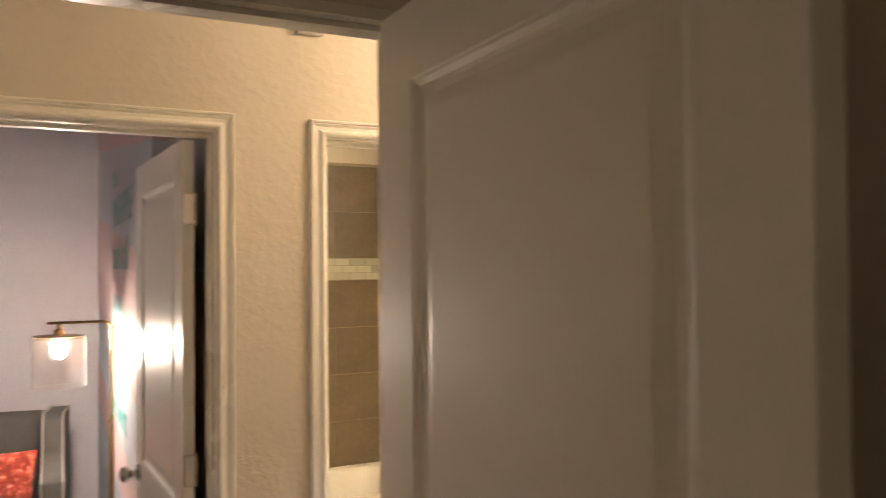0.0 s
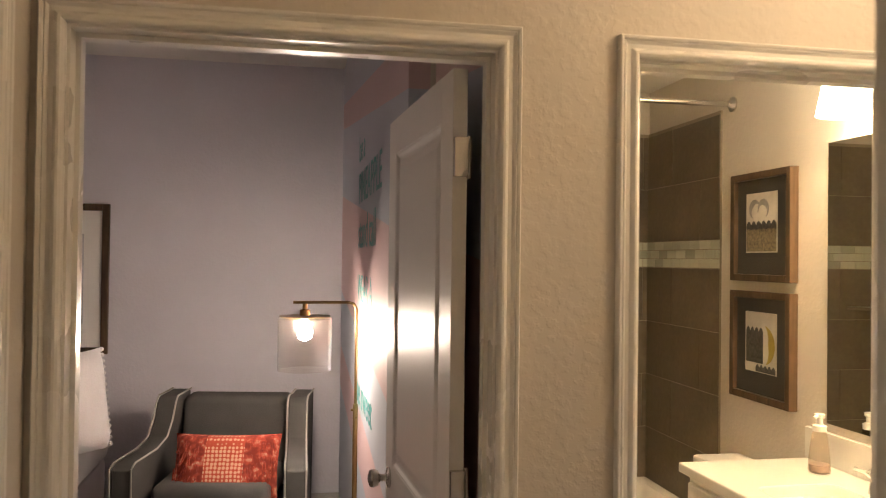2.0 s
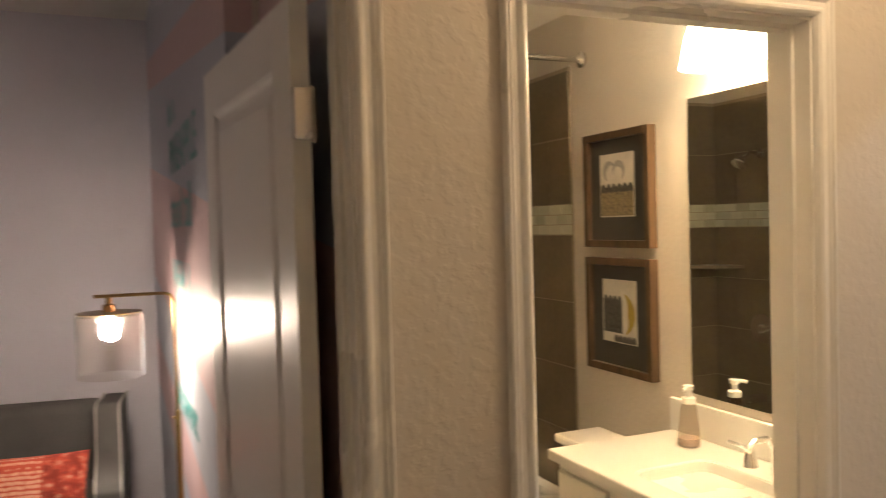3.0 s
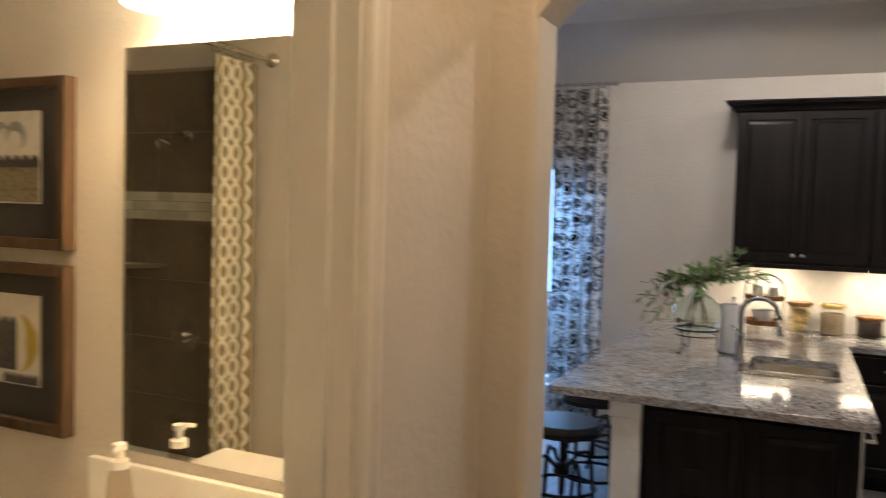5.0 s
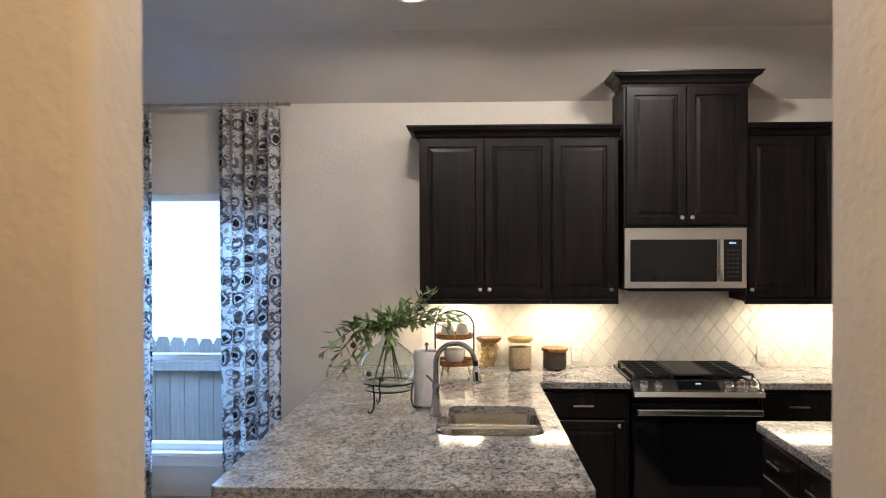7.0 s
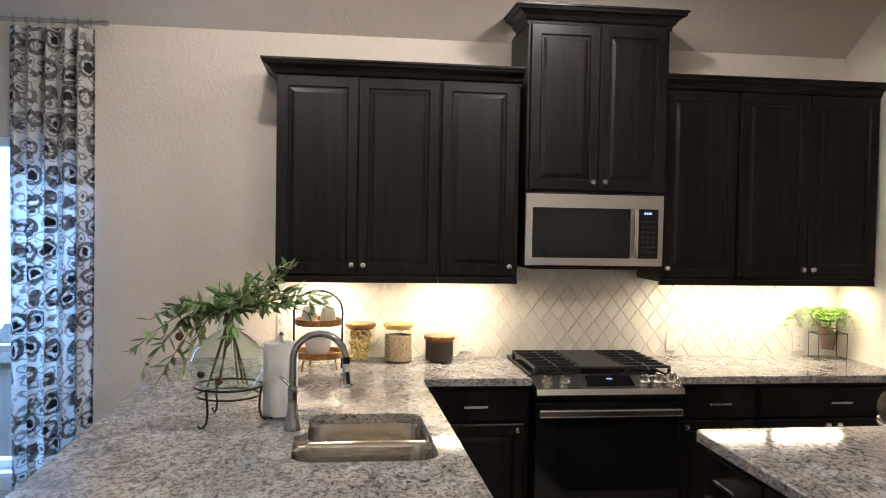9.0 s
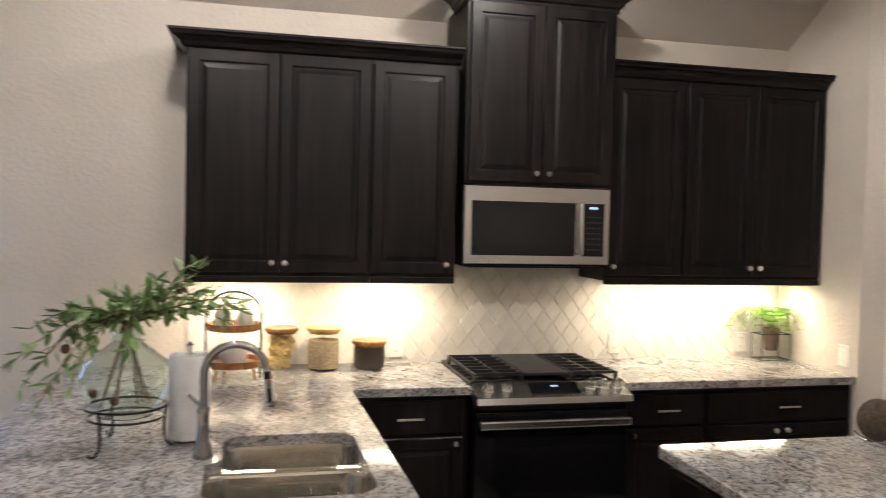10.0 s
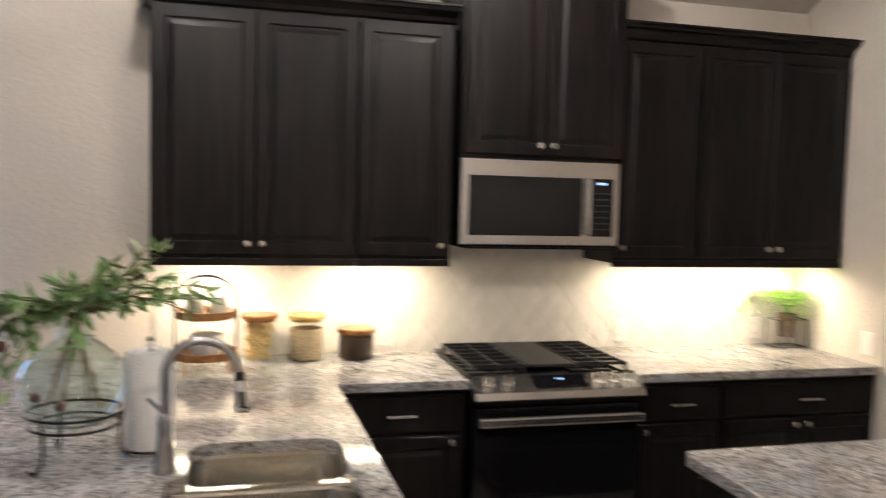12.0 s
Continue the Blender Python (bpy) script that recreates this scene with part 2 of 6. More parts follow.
def one(x0, y0, z0, x1, y1, z1, bevel=0.0):
    return box(bmesh.new(), x0, y0, z0, x1, y1, z1, bevel)


def ring(bm, m, r, z, n):
    return [bm.verts.new(m @ Vector((r * math.cos(2 * math.pi * i / n), r * math.sin(2 * math.pi * i / n), z))) for i in range(n)]


def lathe(profile, n=24, m=Matrix(), bm=None, cap=True):
    """A turned shape: profile of (radius, height)."""
    bm = bm or bmesh.new()
    rs = [ring(bm, m, max(r, 0.0004), z, n) for r, z in profile]
    for a, b in zip(rs, rs[1:]):
        for i in range(n):
            bm.faces.new((a[i], a[(i + 1) % n], b[(i + 1) % n], b[i]))
    if cap:
        bm.faces.new(list(reversed(rs[0])))
        bm.faces.new(rs[-1])
    bmesh.ops.recalc_face_normals(bm, faces=bm.faces)
    return bm


def tube(points, radius, n=8, bm=None, closed=False, taper=None):
    """A round bar along points."""
    bm = bm or bmesh.new()
    pts = [Vector(p) for p in points]
    rs, side = [], None
    k = len(pts)
    for i, p in enumerate(pts):
        a = pts[(i - 1) % k] if closed or i else pts[i]
        b = pts[(i + 1) % k] if closed or i < k - 1 else pts[i]
        d = (b - a).normalized()
        if side is None:
            side = d.orthogonal().normalized()
        side = (side - d * side.dot(d)).normalized()
        up = d.cross(side)
        r = taper[i] if taper else radius
        rs.append([bm.verts.new(p + (side * math.cos(2 * math.pi * j / n) + up * math.sin(2 * math.pi * j / n)) * r) for j in range(n)])
    pairs = list(zip(rs, rs[1:])) + ([(rs[-1], rs[0])] if closed else [])
    for a, b in pairs:
        for j in range(n):
            bm.faces.new((a[j], a[(j + 1) % n], b[(j + 1) % n], b[j]))
    if not closed:
        bm.faces.new(list(reversed(rs[0])))
        bm.faces.new(rs[-1])
    bmesh.ops.recalc_face_normals(bm, faces=bm.faces)
    return bm


def panel(w, h, rings, bm=None, m=Matrix()):
    """A rectangular leaf in x and z from (0, 0) to (w, h), front to -y: rings of (inset, proud)."""
    bm = bm or bmesh.new()
    loops = []
    for inset, d in rings:
        loops.append([bm.verts.new(m @ Vector(c)) for c in ((inset, -d, inset), (w - inset, -d, inset), (w - inset, -d, h - inset), (inset, -d, h - inset))])
    for a, b in zip(loops, loops[1:]):
        for i in range(4):
            bm.faces.new((a[i], a[(i + 1) % 4], b[(i + 1) % 4], b[i]))
    bm.faces.new(loops[-1])
    bm.faces.new(list(reversed(loops[0])))
    bmesh.ops.recalc_face_normals(bm, faces=bm.faces)
    return bm


def sweep(profile, path, closed=False, bm=None):
    """A moulding: profile of (out, up) carried along a flat path of (x, y, z), mitred; out is to the right of the way."""
    bm = bm or bmesh.new()
    pts = [Vector(p) for p in path]
    k, loops = len(pts), []
    for i, p in enumerate(pts):
        d0 = (p - pts[i - 1]).normalized() if i or closed else None
        d1 = (pts[(i + 1) % k] - p).normalized() if i < k - 1 or closed else None
        d0, d1 = d0 or d1, d1 or d0
        n0, n1 = Vector((d0.y, -d0.x, 0)), Vector((d1.y, -d1.x, 0))
        n = (n0 + n1).normalized()
        n /= max(0.3, n.dot(n0))
        loops.append([bm.verts.new(p + n * o + Vector((0, 0, u))) for o, u in profile])
    q = len(profile)
    for a, b in list(zip(loops, loops[1:])) + ([(loops[-1], loops[0])] if closed else []):
        for j in range(q):
            bm.faces.new((a[j], a[(j + 1) % q], b[(j + 1) % q], b[j]))
    if not closed:
        bm.faces.new(loops[0])
        bm.faces.new(list(reversed(loops[-1])))
    bmesh.ops.recalc_face_normals(bm, faces=bm.faces)
    return bm


def mesh_object(name, bm, material, smooth=False):
    me = bpy.data.meshes.new(name)
    bm.to_mesh(me)
    bm.free()
    me.materials.append(material)
    if smooth:
        for f in me.polygons:
            f.use_smooth = True
        me.set_sharp_from_angle(angle=radians(40))
    return new(name, me)


def part(name, bm, material, parent, label="", smooth=False, at=None):
    ob = mesh_object(name, bm, material, smooth)
    ob.parent = parent
    if at is not None:
        ob.matrix_local = at
    if label:
        ob["label"] = label
    return ob


def thing(name, m, label, category, group=""):
    ob = new(name)
    ob.empty_display_size = 0.05
    ob.matrix_world = m
    return tagged(ob, label, category, group)


def structure(name, bm, material, label, category, smooth=False):
    return tagged(mesh_object(name, bm, material, smooth), label, category, kind="structure")


def rounded(x0, y0, x1, y1, r, n=6):
    pts = []
    for cx, cy, a in ((x1 - r, y0 + r, -90), (x1 - r, y1 - r, 0), (x0 + r, y1 - r, 90), (x0 + r, y0 + r, 180)):
        pts += [(cx + r * math.cos(radians(a + 90 * i / n)), cy + r * math.sin(radians(a + 90 * i / n))) for i in range(n + 1)]
    return pts


def slab(outer, holes, z0, z1, bevel=0.0):
    """A flat slab with holes."""
    bm = bmesh.new()
    edges = []
    for loop in (outer, *holes):
        vs = [bm.verts.new((x, y, z1)) for x, y in loop]
        edges += [bm.edges.new((vs[i], vs[(i + 1) % len(vs)])) for i in range(len(vs))]
    bmesh.ops.triangle_fill(bm, edges=edges, use_beauty=True, use_dissolve=False)
    top = list(bm.faces)
    got = bmesh.ops.extrude_face_region(bm, geom=top)
    for v in [g for g in got["geom"] if isinstance(g, bmesh.types.BMVert)]:
        v.co.z = z0
    bmesh.ops.recalc_face_normals(bm, faces=bm.faces)
    if bevel:
        es = [e for e in bm.edges if len(e.link_faces) == 2 and e.calc_face_angle() > 1.2 and all(v.co.z > z1 - 1e-5 for v in e.verts)]
        bmesh.ops.bevel(bm, geom=es, offset=bevel, segments=2, affect="EDGES", profile=0.5)
    return bm


# ---- the large structure ----
NORTH, HALL_Z, OPEN_H, CLEAR_H = 4.14, 2.70, 2.096, 2.078
W = 8.40


def wall_boxes(name, boxes, material=None, label="greige painted drywall with orange-peel texture"):
    bm = bmesh.new()
    for b in boxes:
        box(bm, *b)
    return structure(name, bm, material or M_WALL, label, "wall")


outline = [(1.155, 0), (1.324, 0), (1.324, OPEN_H), (2.216, OPEN_H), (2.216, 0), (2.513, 0), (2.513, OPEN_H), (3.233, OPEN_H), (3.233, 0), (3.40, 0), (3.40, 3.0), (1.155, 3.0)]
bm = slab(outline, [], 0, 0.115)
bm.transform(pose(0, NORTH + 0.115, 0, 90))
structure("wall_hall_north", bm, M_WALL, "greige painted drywall with orange-peel texture", "wall")
wall_boxes("wall_bedroom_south", [(-1.2, NORTH, 0, 1.135, NORTH + 0.115, 3.0)], M_BEDWALL, "lavender-grey painted bedroom wall")
wall_boxes("wall_hall_west", [(1.155, 2.985, 0, 1.27, 3.156, 2.78), (1.155, 3.156, OPEN_H, 1.27, 3.947, 2.78), (1.155, 3.947, 0, 1.27, NORTH, 2.78)])
wall_boxes("wall_hall_south", [(1.27, 2.985, 0, 1.497, 3.085, 2.78), (1.497, 2.985, OPEN_H, 2.288, 3.085, 2.78), (2.288, 2.985, 0, 3.735, 3.085, 2.78)])


def bullnose_wall(name, x0, x1, y0, y1, z0, z1, end, r=0.035):
    """A thick wall end whose two corners on the side 'end' (+1: y1, -1: y0) are rounded."""
    out = []
    if end > 0:
        out = [(x0, y0), (x1, y0)]
        out += [(x1 - r + r * math.cos(a), y1 - r + r * math.sin(a)) for a in [i * math.pi / 12 for i in range(7)]]
        out += [(x0 + r + r * math.cos(a), y1 - r + r * math.sin(a)) for a in [math.pi / 2 + i * math.pi / 12 for i in range(7)]]
    bm = slab(out, [], z0, z1)
    return structure(name, bm, M_WALL, "greige painted wall end with rounded drywall corners", "wall", True)


bullnose_wall("wall_hall_east", 3.73, 3.87, -0.48, 3.278, 0, 3.05, 1, 0.019)
# the end of the hall's north wall: a short return with rounded corners
R = 0.019
tip = [(3.40, NORTH + 0.115), (3.40, NORTH), (3.73, NORTH)]
tip += [(3.73 + R + R * math.cos(a), 4.040 + R + R * math.sin(a)) for a in [math.pi + i * math.pi / 12 for i in range(7)]]
tip += [(3.87 - R + R * math.cos(a), 4.040 + R + R * math.sin(a)) for a in [-math.pi / 2 + i * math.pi / 12 for i in range(7)]]
tip += [(3.87, NORTH + 0.115)]
structure("wall_hall_north_end", slab(tip, [], 0, 3.05), M_WALL, "greige painted wall end with rounded drywall corners", "wall", True)
# the header over the opening, with clipped corners
bm = bmesh.new()
prof = [(3.255, 3.05), (3.255, 2.07), (3.345, 2.16), (3.97, 2.16), (4.052, 2.07), (4.052, 3.05)]
a = [bm.verts.new((3.734, y, z)) for y, z in prof]
b = [bm.verts.new((3.866, y, z)) for y, z in prof]
for i in range(6):
    bm.faces.new((a[i], a[(i + 1) % 6], b[(i + 1) % 6], b[i]))
bm.faces.new(a), bm.faces.new(list(reversed(b)))
bmesh.ops.recalc_face_normals(bm, faces=bm.faces)
structure("wall_header", bm, M_WALL, "greige painted drywall header with clipped corners", "wall")

wall_boxes("wall_start_room", [(0.3, -0.6, 0, 0.4, 2.985, 2.78), (3.2, -0.6, 0, 3.3, 2.985, 2.78), (0.3, -0.7, 0, 3.3, -0.6, 2.78), (0.3, 2.985, 0, 1.155, 3.085, 2.78)])
wall_boxes("wall_bath_west", [(2.237, 4.257, 0, 2.25, 4.97, 2.95), (2.20, 4.97, 0, 2.25, 6.87, 2.95)])
wall_boxes("wall_bath_north", [(2.25, 6.75, 0, 3.79, 6.87, 2.95)])
wall_boxes("wall_bath_east", [(3.79, NORTH + 0.115, 0, 3.87, 7.5, 3.05)])
wall_boxes("wall_bedroom_north", [(-1.2, 8.1, 0, 2.20, 8.22, 3.0)], M_BEDWALL, "lavender-grey painted bedroom wall")
wall_boxes("wall_bedroom_west", [(-1.3, NORTH, 0, -1.2, 8.22, 3.0)], M_BEDWALL, "lavender-grey painted bedroom wall")
wall_boxes("wall_kitchen_east", [(W, 0.58, 0, 8.52, 5.06, 2.95), (W, 5.06, 2.09, 8.52, 6.40, 2.95), (W, 5.06, 0, 8.52, 6.40, 0.31), (W, 6.40, 0, 8.52, 7.62, 2.95)])
wall_boxes("wall_living_north", [(3.79, 7.5, 0, W, 7.62, 3.05)])
wall_boxes("wall_kitchen_south", [(7.75, 0.58, 0, W, 0.70, 3.05)])
wall_boxes("wall_living_south", [(3.60, -0.6, 0, 6.75, -0.48, 3.05)])

# pantry wall set across the corner
PAN = pose(7.75, 0.70, 0, 0, 0, 45)  # x runs back along the wall from the corner, in minus direction


def pantry_box(bm, s0, s1, d0, d1, z0, z1, bevel=0):
    return box(bm, -s1, d0, z0, -s0, d1, z1, bevel)


bm = bmesh.new()
for s0, s1, z0 in ((0, 0.156, 0), (0.156, 0.822, OPEN_H), (0.822, 1.70, 0)):
    pantry_box(bm, s0, s1, -0.115, 0, z0, 3.05)
bm.transform(PAN)
structure("wall_pantry", bm, M_WALL, "greige painted drywall set across the corner", "wall")

for name, x0, y0, x1, y1, z in (("ceiling_hall", 1.135, 3.03, 3.73, NORTH, HALL_Z), ("ceiling_start_room", 0.3, -0.7, 3.3, 3.03, HALL_Z), ("ceiling_bath", 2.25, NORTH + 0.115, 3.79, 6.75, 2.60),
                                ("ceiling_bedroom", -1.2, NORTH + 0.115, 2.20, 8.1, 2.96), ("ceiling_kitchen", 3.73, -0.6, 7.86, 7.62, 3.05)):
    structure(name, one(x0, y0, z, x1, y1, z + 0.1), M_WALL if "kitchen" in name else M_CEIL, "painted textured ceiling", "ceiling")
bm = bmesh.new()
vs = [bm.verts.new(c) for c in ((7.86, -0.6, 3.05), (8.44, -0.6, 2.674), (8.44, 7.62, 2.674), (7.86, 7.62, 3.05), (7.86, -0.6, 3.15), (8.44, -0.6, 3.15), (8.44, 7.62, 3.15), (7.86, 7.62, 3.15))]
for f in ((0, 1, 2, 3), (4, 7, 6, 5), (0, 4, 5, 1), (2, 6, 7, 3), (1, 5, 6, 2), (0, 3, 7, 4)):
    bm.faces.new([vs[i] for i in f])
bmesh.ops.recalc_face_normals(bm, faces=bm.faces)
structure("ceiling_slope", bm, M_WALL, "sloped strip of painted ceiling", "ceiling")

floor_kitchen = structure("floor_kitchen", one(3.60, -0.6, -0.12, 8.4, 7.5, -0.006), M_SUBFLOOR, "grey wood-look plank floor", "floor")
structure("floor_hall", one(0.3, -0.7, -0.12, 3.60, NORTH, 0), M_PLANK, "grey wood-look floor of the hall", "floor")
structure("floor_bedroom", one(-1.2, NORTH, -0.12, 2.17, 8.1, 0), M_CARPET, "beige bedroom carpet", "floor")
structure("floor_bath", one(2.17, NORTH, -0.12, 3.79, 6.75, 0), M_PLANK, "grey bathroom floor", "floor")

# ---- door casings, jambs and doors ----
CASING = [(0, 0), (0, 0.010), (0.003, 0.017), (0.008, 0.021), (0.013, 0.021), (0.018, 0.016), (0.021, 0.012), (0.030, 0.012), (0.034, 0.016), (0.037, 0.018), (0.039, 0.016), (0.041, 0.020), (0.046, 0.022), (0.049, 0.019), (0.049, 0)]


def casing(name, w, h, m, reveal=0.006):
    """A moulded door casing round an opening of width w, in the plane y = 0, proud to -y."""
    bm = bmesh.new()
    path = [(-reveal, 0), (-reveal, h + reveal), (w + reveal, h + reveal), (w + reveal, 0)]
    loops = []
    for i, (x, z) in enumerate(path):
        sx = -1 if i < 2 else 1
        sz = 1 if i in (1, 2) else 0
        loops.append([bm.verts.new(m @ Vector((x + sx * o, -u, z + sz * o))) for o, u in CASING])
    q = len(CASING)
    for p0, p1 in zip(loops, loops[1:]):
        for j in range(q):
            bm.faces.new((p0[j], p0[(j + 1) % q], p1[(j + 1) % q], p1[j]))
    bm.faces.new(loops[0]), bm.faces.new(loops[-1])
    bmesh.ops.recalc_face_normals(bm, faces=bm.faces)
    return structure(name, bm, M_TRIM, "white painted moulded door casing", "door trim")


def jamb(name, w, h, depth, m, t=0.018):
    bm = bmesh.new()
    box(bm, -t, -0.002, 0, 0, depth + 0.002, h)
    box(bm, w, -0.002, 0, w + t, depth + 0.002, h)
    box(bm, -t, -0.002, h, w + t, depth + 0.002, h + t)
    box(bm, -0.002, 0.04, 0, 0.010, 0.075, h)
    box(bm, w - 0.010, 0.04, 0, w + 0.002, 0.075, h)
    box(bm, 0.010, 0.04, h - 0.010, w - 0.010, 0.075, h + 0.002)
    bm.transform(m)
    return structure(name, bm, M_TRIM, "white painted door jamb", "door trim")


def panelled_leaf(w, h, t=0.035, s=0.112):
    """A two-panel door leaf: stiles and rails round sunk panels; x across, front to -y."""
    rows = ((0.20, 0.84), (0.975, h - 0.11))
    sink = 0.011
    frame_bm = one(0.01, -t / 2 + sink, 0.01, w - 0.01, t / 2 - sink, h - 0.01)
    for x0, x1 in ((0, s), (w - s, w)):
        box(frame_bm, x0, -t / 2, 0, x1, t / 2, h, 0.0015)
    for z0, z1 in ((0, rows[0][0]), (rows[0][1], rows[1][0]), (rows[1][1], h)):
        box(frame_bm, s, -t / 2, z0, w - s, t / 2, z1)
    raised = []
    for side in (-1, 1):
        for z0, z1 in rows:
            bm = bmesh.new()
            loops = []
            for ins, d in ((0.0, 0.0), (0.003, -0.0015), (0.007, -0.002), (0.014, -0.0075), (0.020, -0.0095), (0.030, -0.0095), (0.052, -0.0035), (0.056, -0.003)):
                y = side * (t / 2 + d)
                loops.append([bm.verts.new(c) for c in ((s + ins, y, z0 + ins), (w - s - ins, y, z0 + ins), (w - s - ins, y, z1 - ins), (s + ins, y, z1 - ins))])
            for p0, p1 in zip(loops, loops[1:]):
                for j in range(4):
                    bm.faces.new((p0[j], p0[(j + 1) % 4], p1[(j + 1) % 4], p1[j]))
            bm.faces.new(loops[-1])
            bmesh.ops.recalc_face_normals(bm, faces=bm.faces)
            if side * sum(f.normal.y * f.calc_area() for f in bm.faces) < 0:
                bmesh.ops.reverse_faces(bm, faces=bm.faces)
            raised.append(bm)
    return frame_bm, raised


def door_knob(parent, x, z, side, t=0.035, material=None):
    m = Matrix.Translation((x, side * t / 2, z)) @ (pose(0, 0, 0, 90) if side < 0 else pose(0, 0, 0, -90))
    return part("knob", lathe([(0.032, 0), (0.032, 0.006), (0.012, 0.012), (0.011, 0.03), (0.024, 0.038), (0.029, 0.05), (0.026, 0.062), (0.012, 0.068)], 20, m), material or M_NICKEL, parent, "round metal door knob", True)


def hinged_door(name, w, h, m, label, knob_x, hinge_x, knobs=(-1, 1)):
    d = tagged(thing(name, m, label, "door"), kind="structure")
    body, raised = panelled_leaf(w, h)
    lf = part("leaf", body, M_DOOR, d)
    for bm in raised:
        part("raised_panel", bm, M_DOOR, lf)
    for side in knobs:
        door_knob(d, knob_x, 0.93, side)
    for z in (0.22, h / 2 + 0.02, h - 0.25):
        bm = one(hinge_x - 0.016, -0.016, z, hinge_x + 0.016, 0.016, z + 0.09, 0.001)
        lathe([(0.006, z - 0.004), (0.006, z + 0.094)], 8, Matrix.Translation((hinge_x, -0.022, 0)), bm)
        part("hinge", bm, M_NICKEL, d, "small metal butt hinge", False)
    return d


DOORS = [("bedroom", 0.856, 0.115, pose(1.342, NORTH, 0)), ("bath", 0.684, 0.115, pose(2.531, NORTH, 0)), ("hall_west", 0.755, 0.115, pose(1.27, 3.174, 0, 0, 0, 90)),
         ("start_room", 0.755, 0.10, pose(2.27, 3.085, 0, 0, 0, 180)), ("pantry", 0.63, 0.115, PAN @ pose(-0.174, 0, 0, 0, 0, 180))]
for name, w, depth, m in DOORS:
    casing("trim_" + name + "_door", w, CLEAR_H, m)
    jamb("door_frame_" + name, w, CLEAR_H, depth, m)
hinged_door("door_bedroom", 0.80, 2.062, pose(2.149, 4.268, 0.01, 0, 0, 93.3), "white moulded two-panel door standing open into the bedroom", 0.735, 0.0, knobs=(1,))
hinged_door("door_hall_west", 0.747, 2.062, pose(1.21, 3.178, 0.01, 0, 0, 90), "white moulded two-panel door, closed", 0.06, 0.747)
hinged_door("door_start_room", 0.77, 2.062, pose(2.250, 2.212, 0.012, 0, 0, 90), "white moulded two-panel door standing open into the room", 0.065, 0.77)
hinged_door("door_pantry", 0.622, 2.062, PAN @ pose(-0.178, -0.02, 0.01, 0, 0, 180), "white moulded two-panel pantry door, closed", 0.065, 0.622)

# baseboards
bm = bmesh.new()
BASE = [(0, 0), (0.014, 0), (0.014, 0.10), (0.008, 0.125), (0, 0.125)]
for path in ([(2.26, NORTH, 0), (2.47, NORTH, 0)], [(3.275, NORTH, 0), (3.726, NORTH, 0)],
             [(3.73, 3.24, 0), (3.73, 3.085, 0), (2.345, 3.085, 0)]):
    sweep(BASE, path, bm=bm)
structure("baseboard", bm, M_TRIM, "white painted baseboard", "baseboard")

# ---- kitchen ----
EAST = -90  # turn of things whose front looks to minus x
DOOR_RINGS = [(0, 0), (0, 0.017), (0.003, 0.020), (0.050, 0.020), (0.056, 0.012), (0.064, 0.012), (0.082, 0.017), (0.09, 0.017)]
DRAWER_RINGS = [(0, 0), (0, 0.016), (0.004, 0.020), (0.02, 0.020)]


def knob(parent, x, y, z):
    return part("knob", lathe([(0.009, 0), (0.006, 0.006), (0.006, 0.014), (0.014, 0.018), (0.0165, 0.024), (0.013, 0.030), (0.004, 0.032)], 16, pose(x, y, z, 90)), M_NICKEL, parent, "round satin nickel knob", True)


def bar_pull(parent, x, y, z, length=0.12):
    bm = one(x - length / 2, y - 0.034, z - 0.006, x + length / 2, y - 0.024, z + 0.006, 0.002)
    for s in (-1, 1):
        box(bm, x + s * (length / 2 - 0.012) - 0.005, y - 0.026, z - 0.005, x + s * (length / 2 - 0.012) + 0.005, y, z + 0.005)
    return part("handle", bm, M_NICKEL, parent, "satin nickel bar pull")


def cabinet(name, m, w, depth, h, doors, label, group, knobs, drawer=0.0, pulls=(), toe=0.0, rail=0.0):
    """Local: x across, front at y = 0 looking to -y, body back to y = depth. doors: (x0, x1); knobs: (x, z)."""
    c = thing(name, m, label, "cabinet", group)
    bm = one(0.0005, 0.0, toe, w - 0.0005, depth, h)
    if toe:
        box(bm, 0.0005, 0.07, 0, w - 0.0005, depth, toe)
    if rail:
        box(bm, 0.0005, -0.012, -rail, w - 0.0005, 0.012, 0.012, 0.003)
    part("body", bm, M_CAB, c)
    z0, z1 = toe + 0.012 + (0.018 if rail else 0), h - 0.012
    if drawer:
        for x0, x1 in ((doors[0][0], doors[-1][1]),):
            d = part("drawer", panel(x1 - x0, drawer, DRAWER_RINGS, m=Matrix.Translation((x0, 0, h - 0.025 - drawer))), M_CAB, c)
            for px in pulls:
                bar_pull(d, px, -0.018, h - 0.025 - drawer / 2)
        z1 = h - 0.025 - drawer - 0.02
    for i, (x0, x1) in enumerate(doors):
        d = part("door", panel(x1 - x0 - 0.004, z1 - z0, DOOR_RINGS, m=Matrix.Translation((x0 + 0.002, 0, z0))), M_CAB, c)
        if i < len(knobs) and knobs[i]:
            knob(d, knobs[i][0], -0.018, knobs[i][1])
    return c


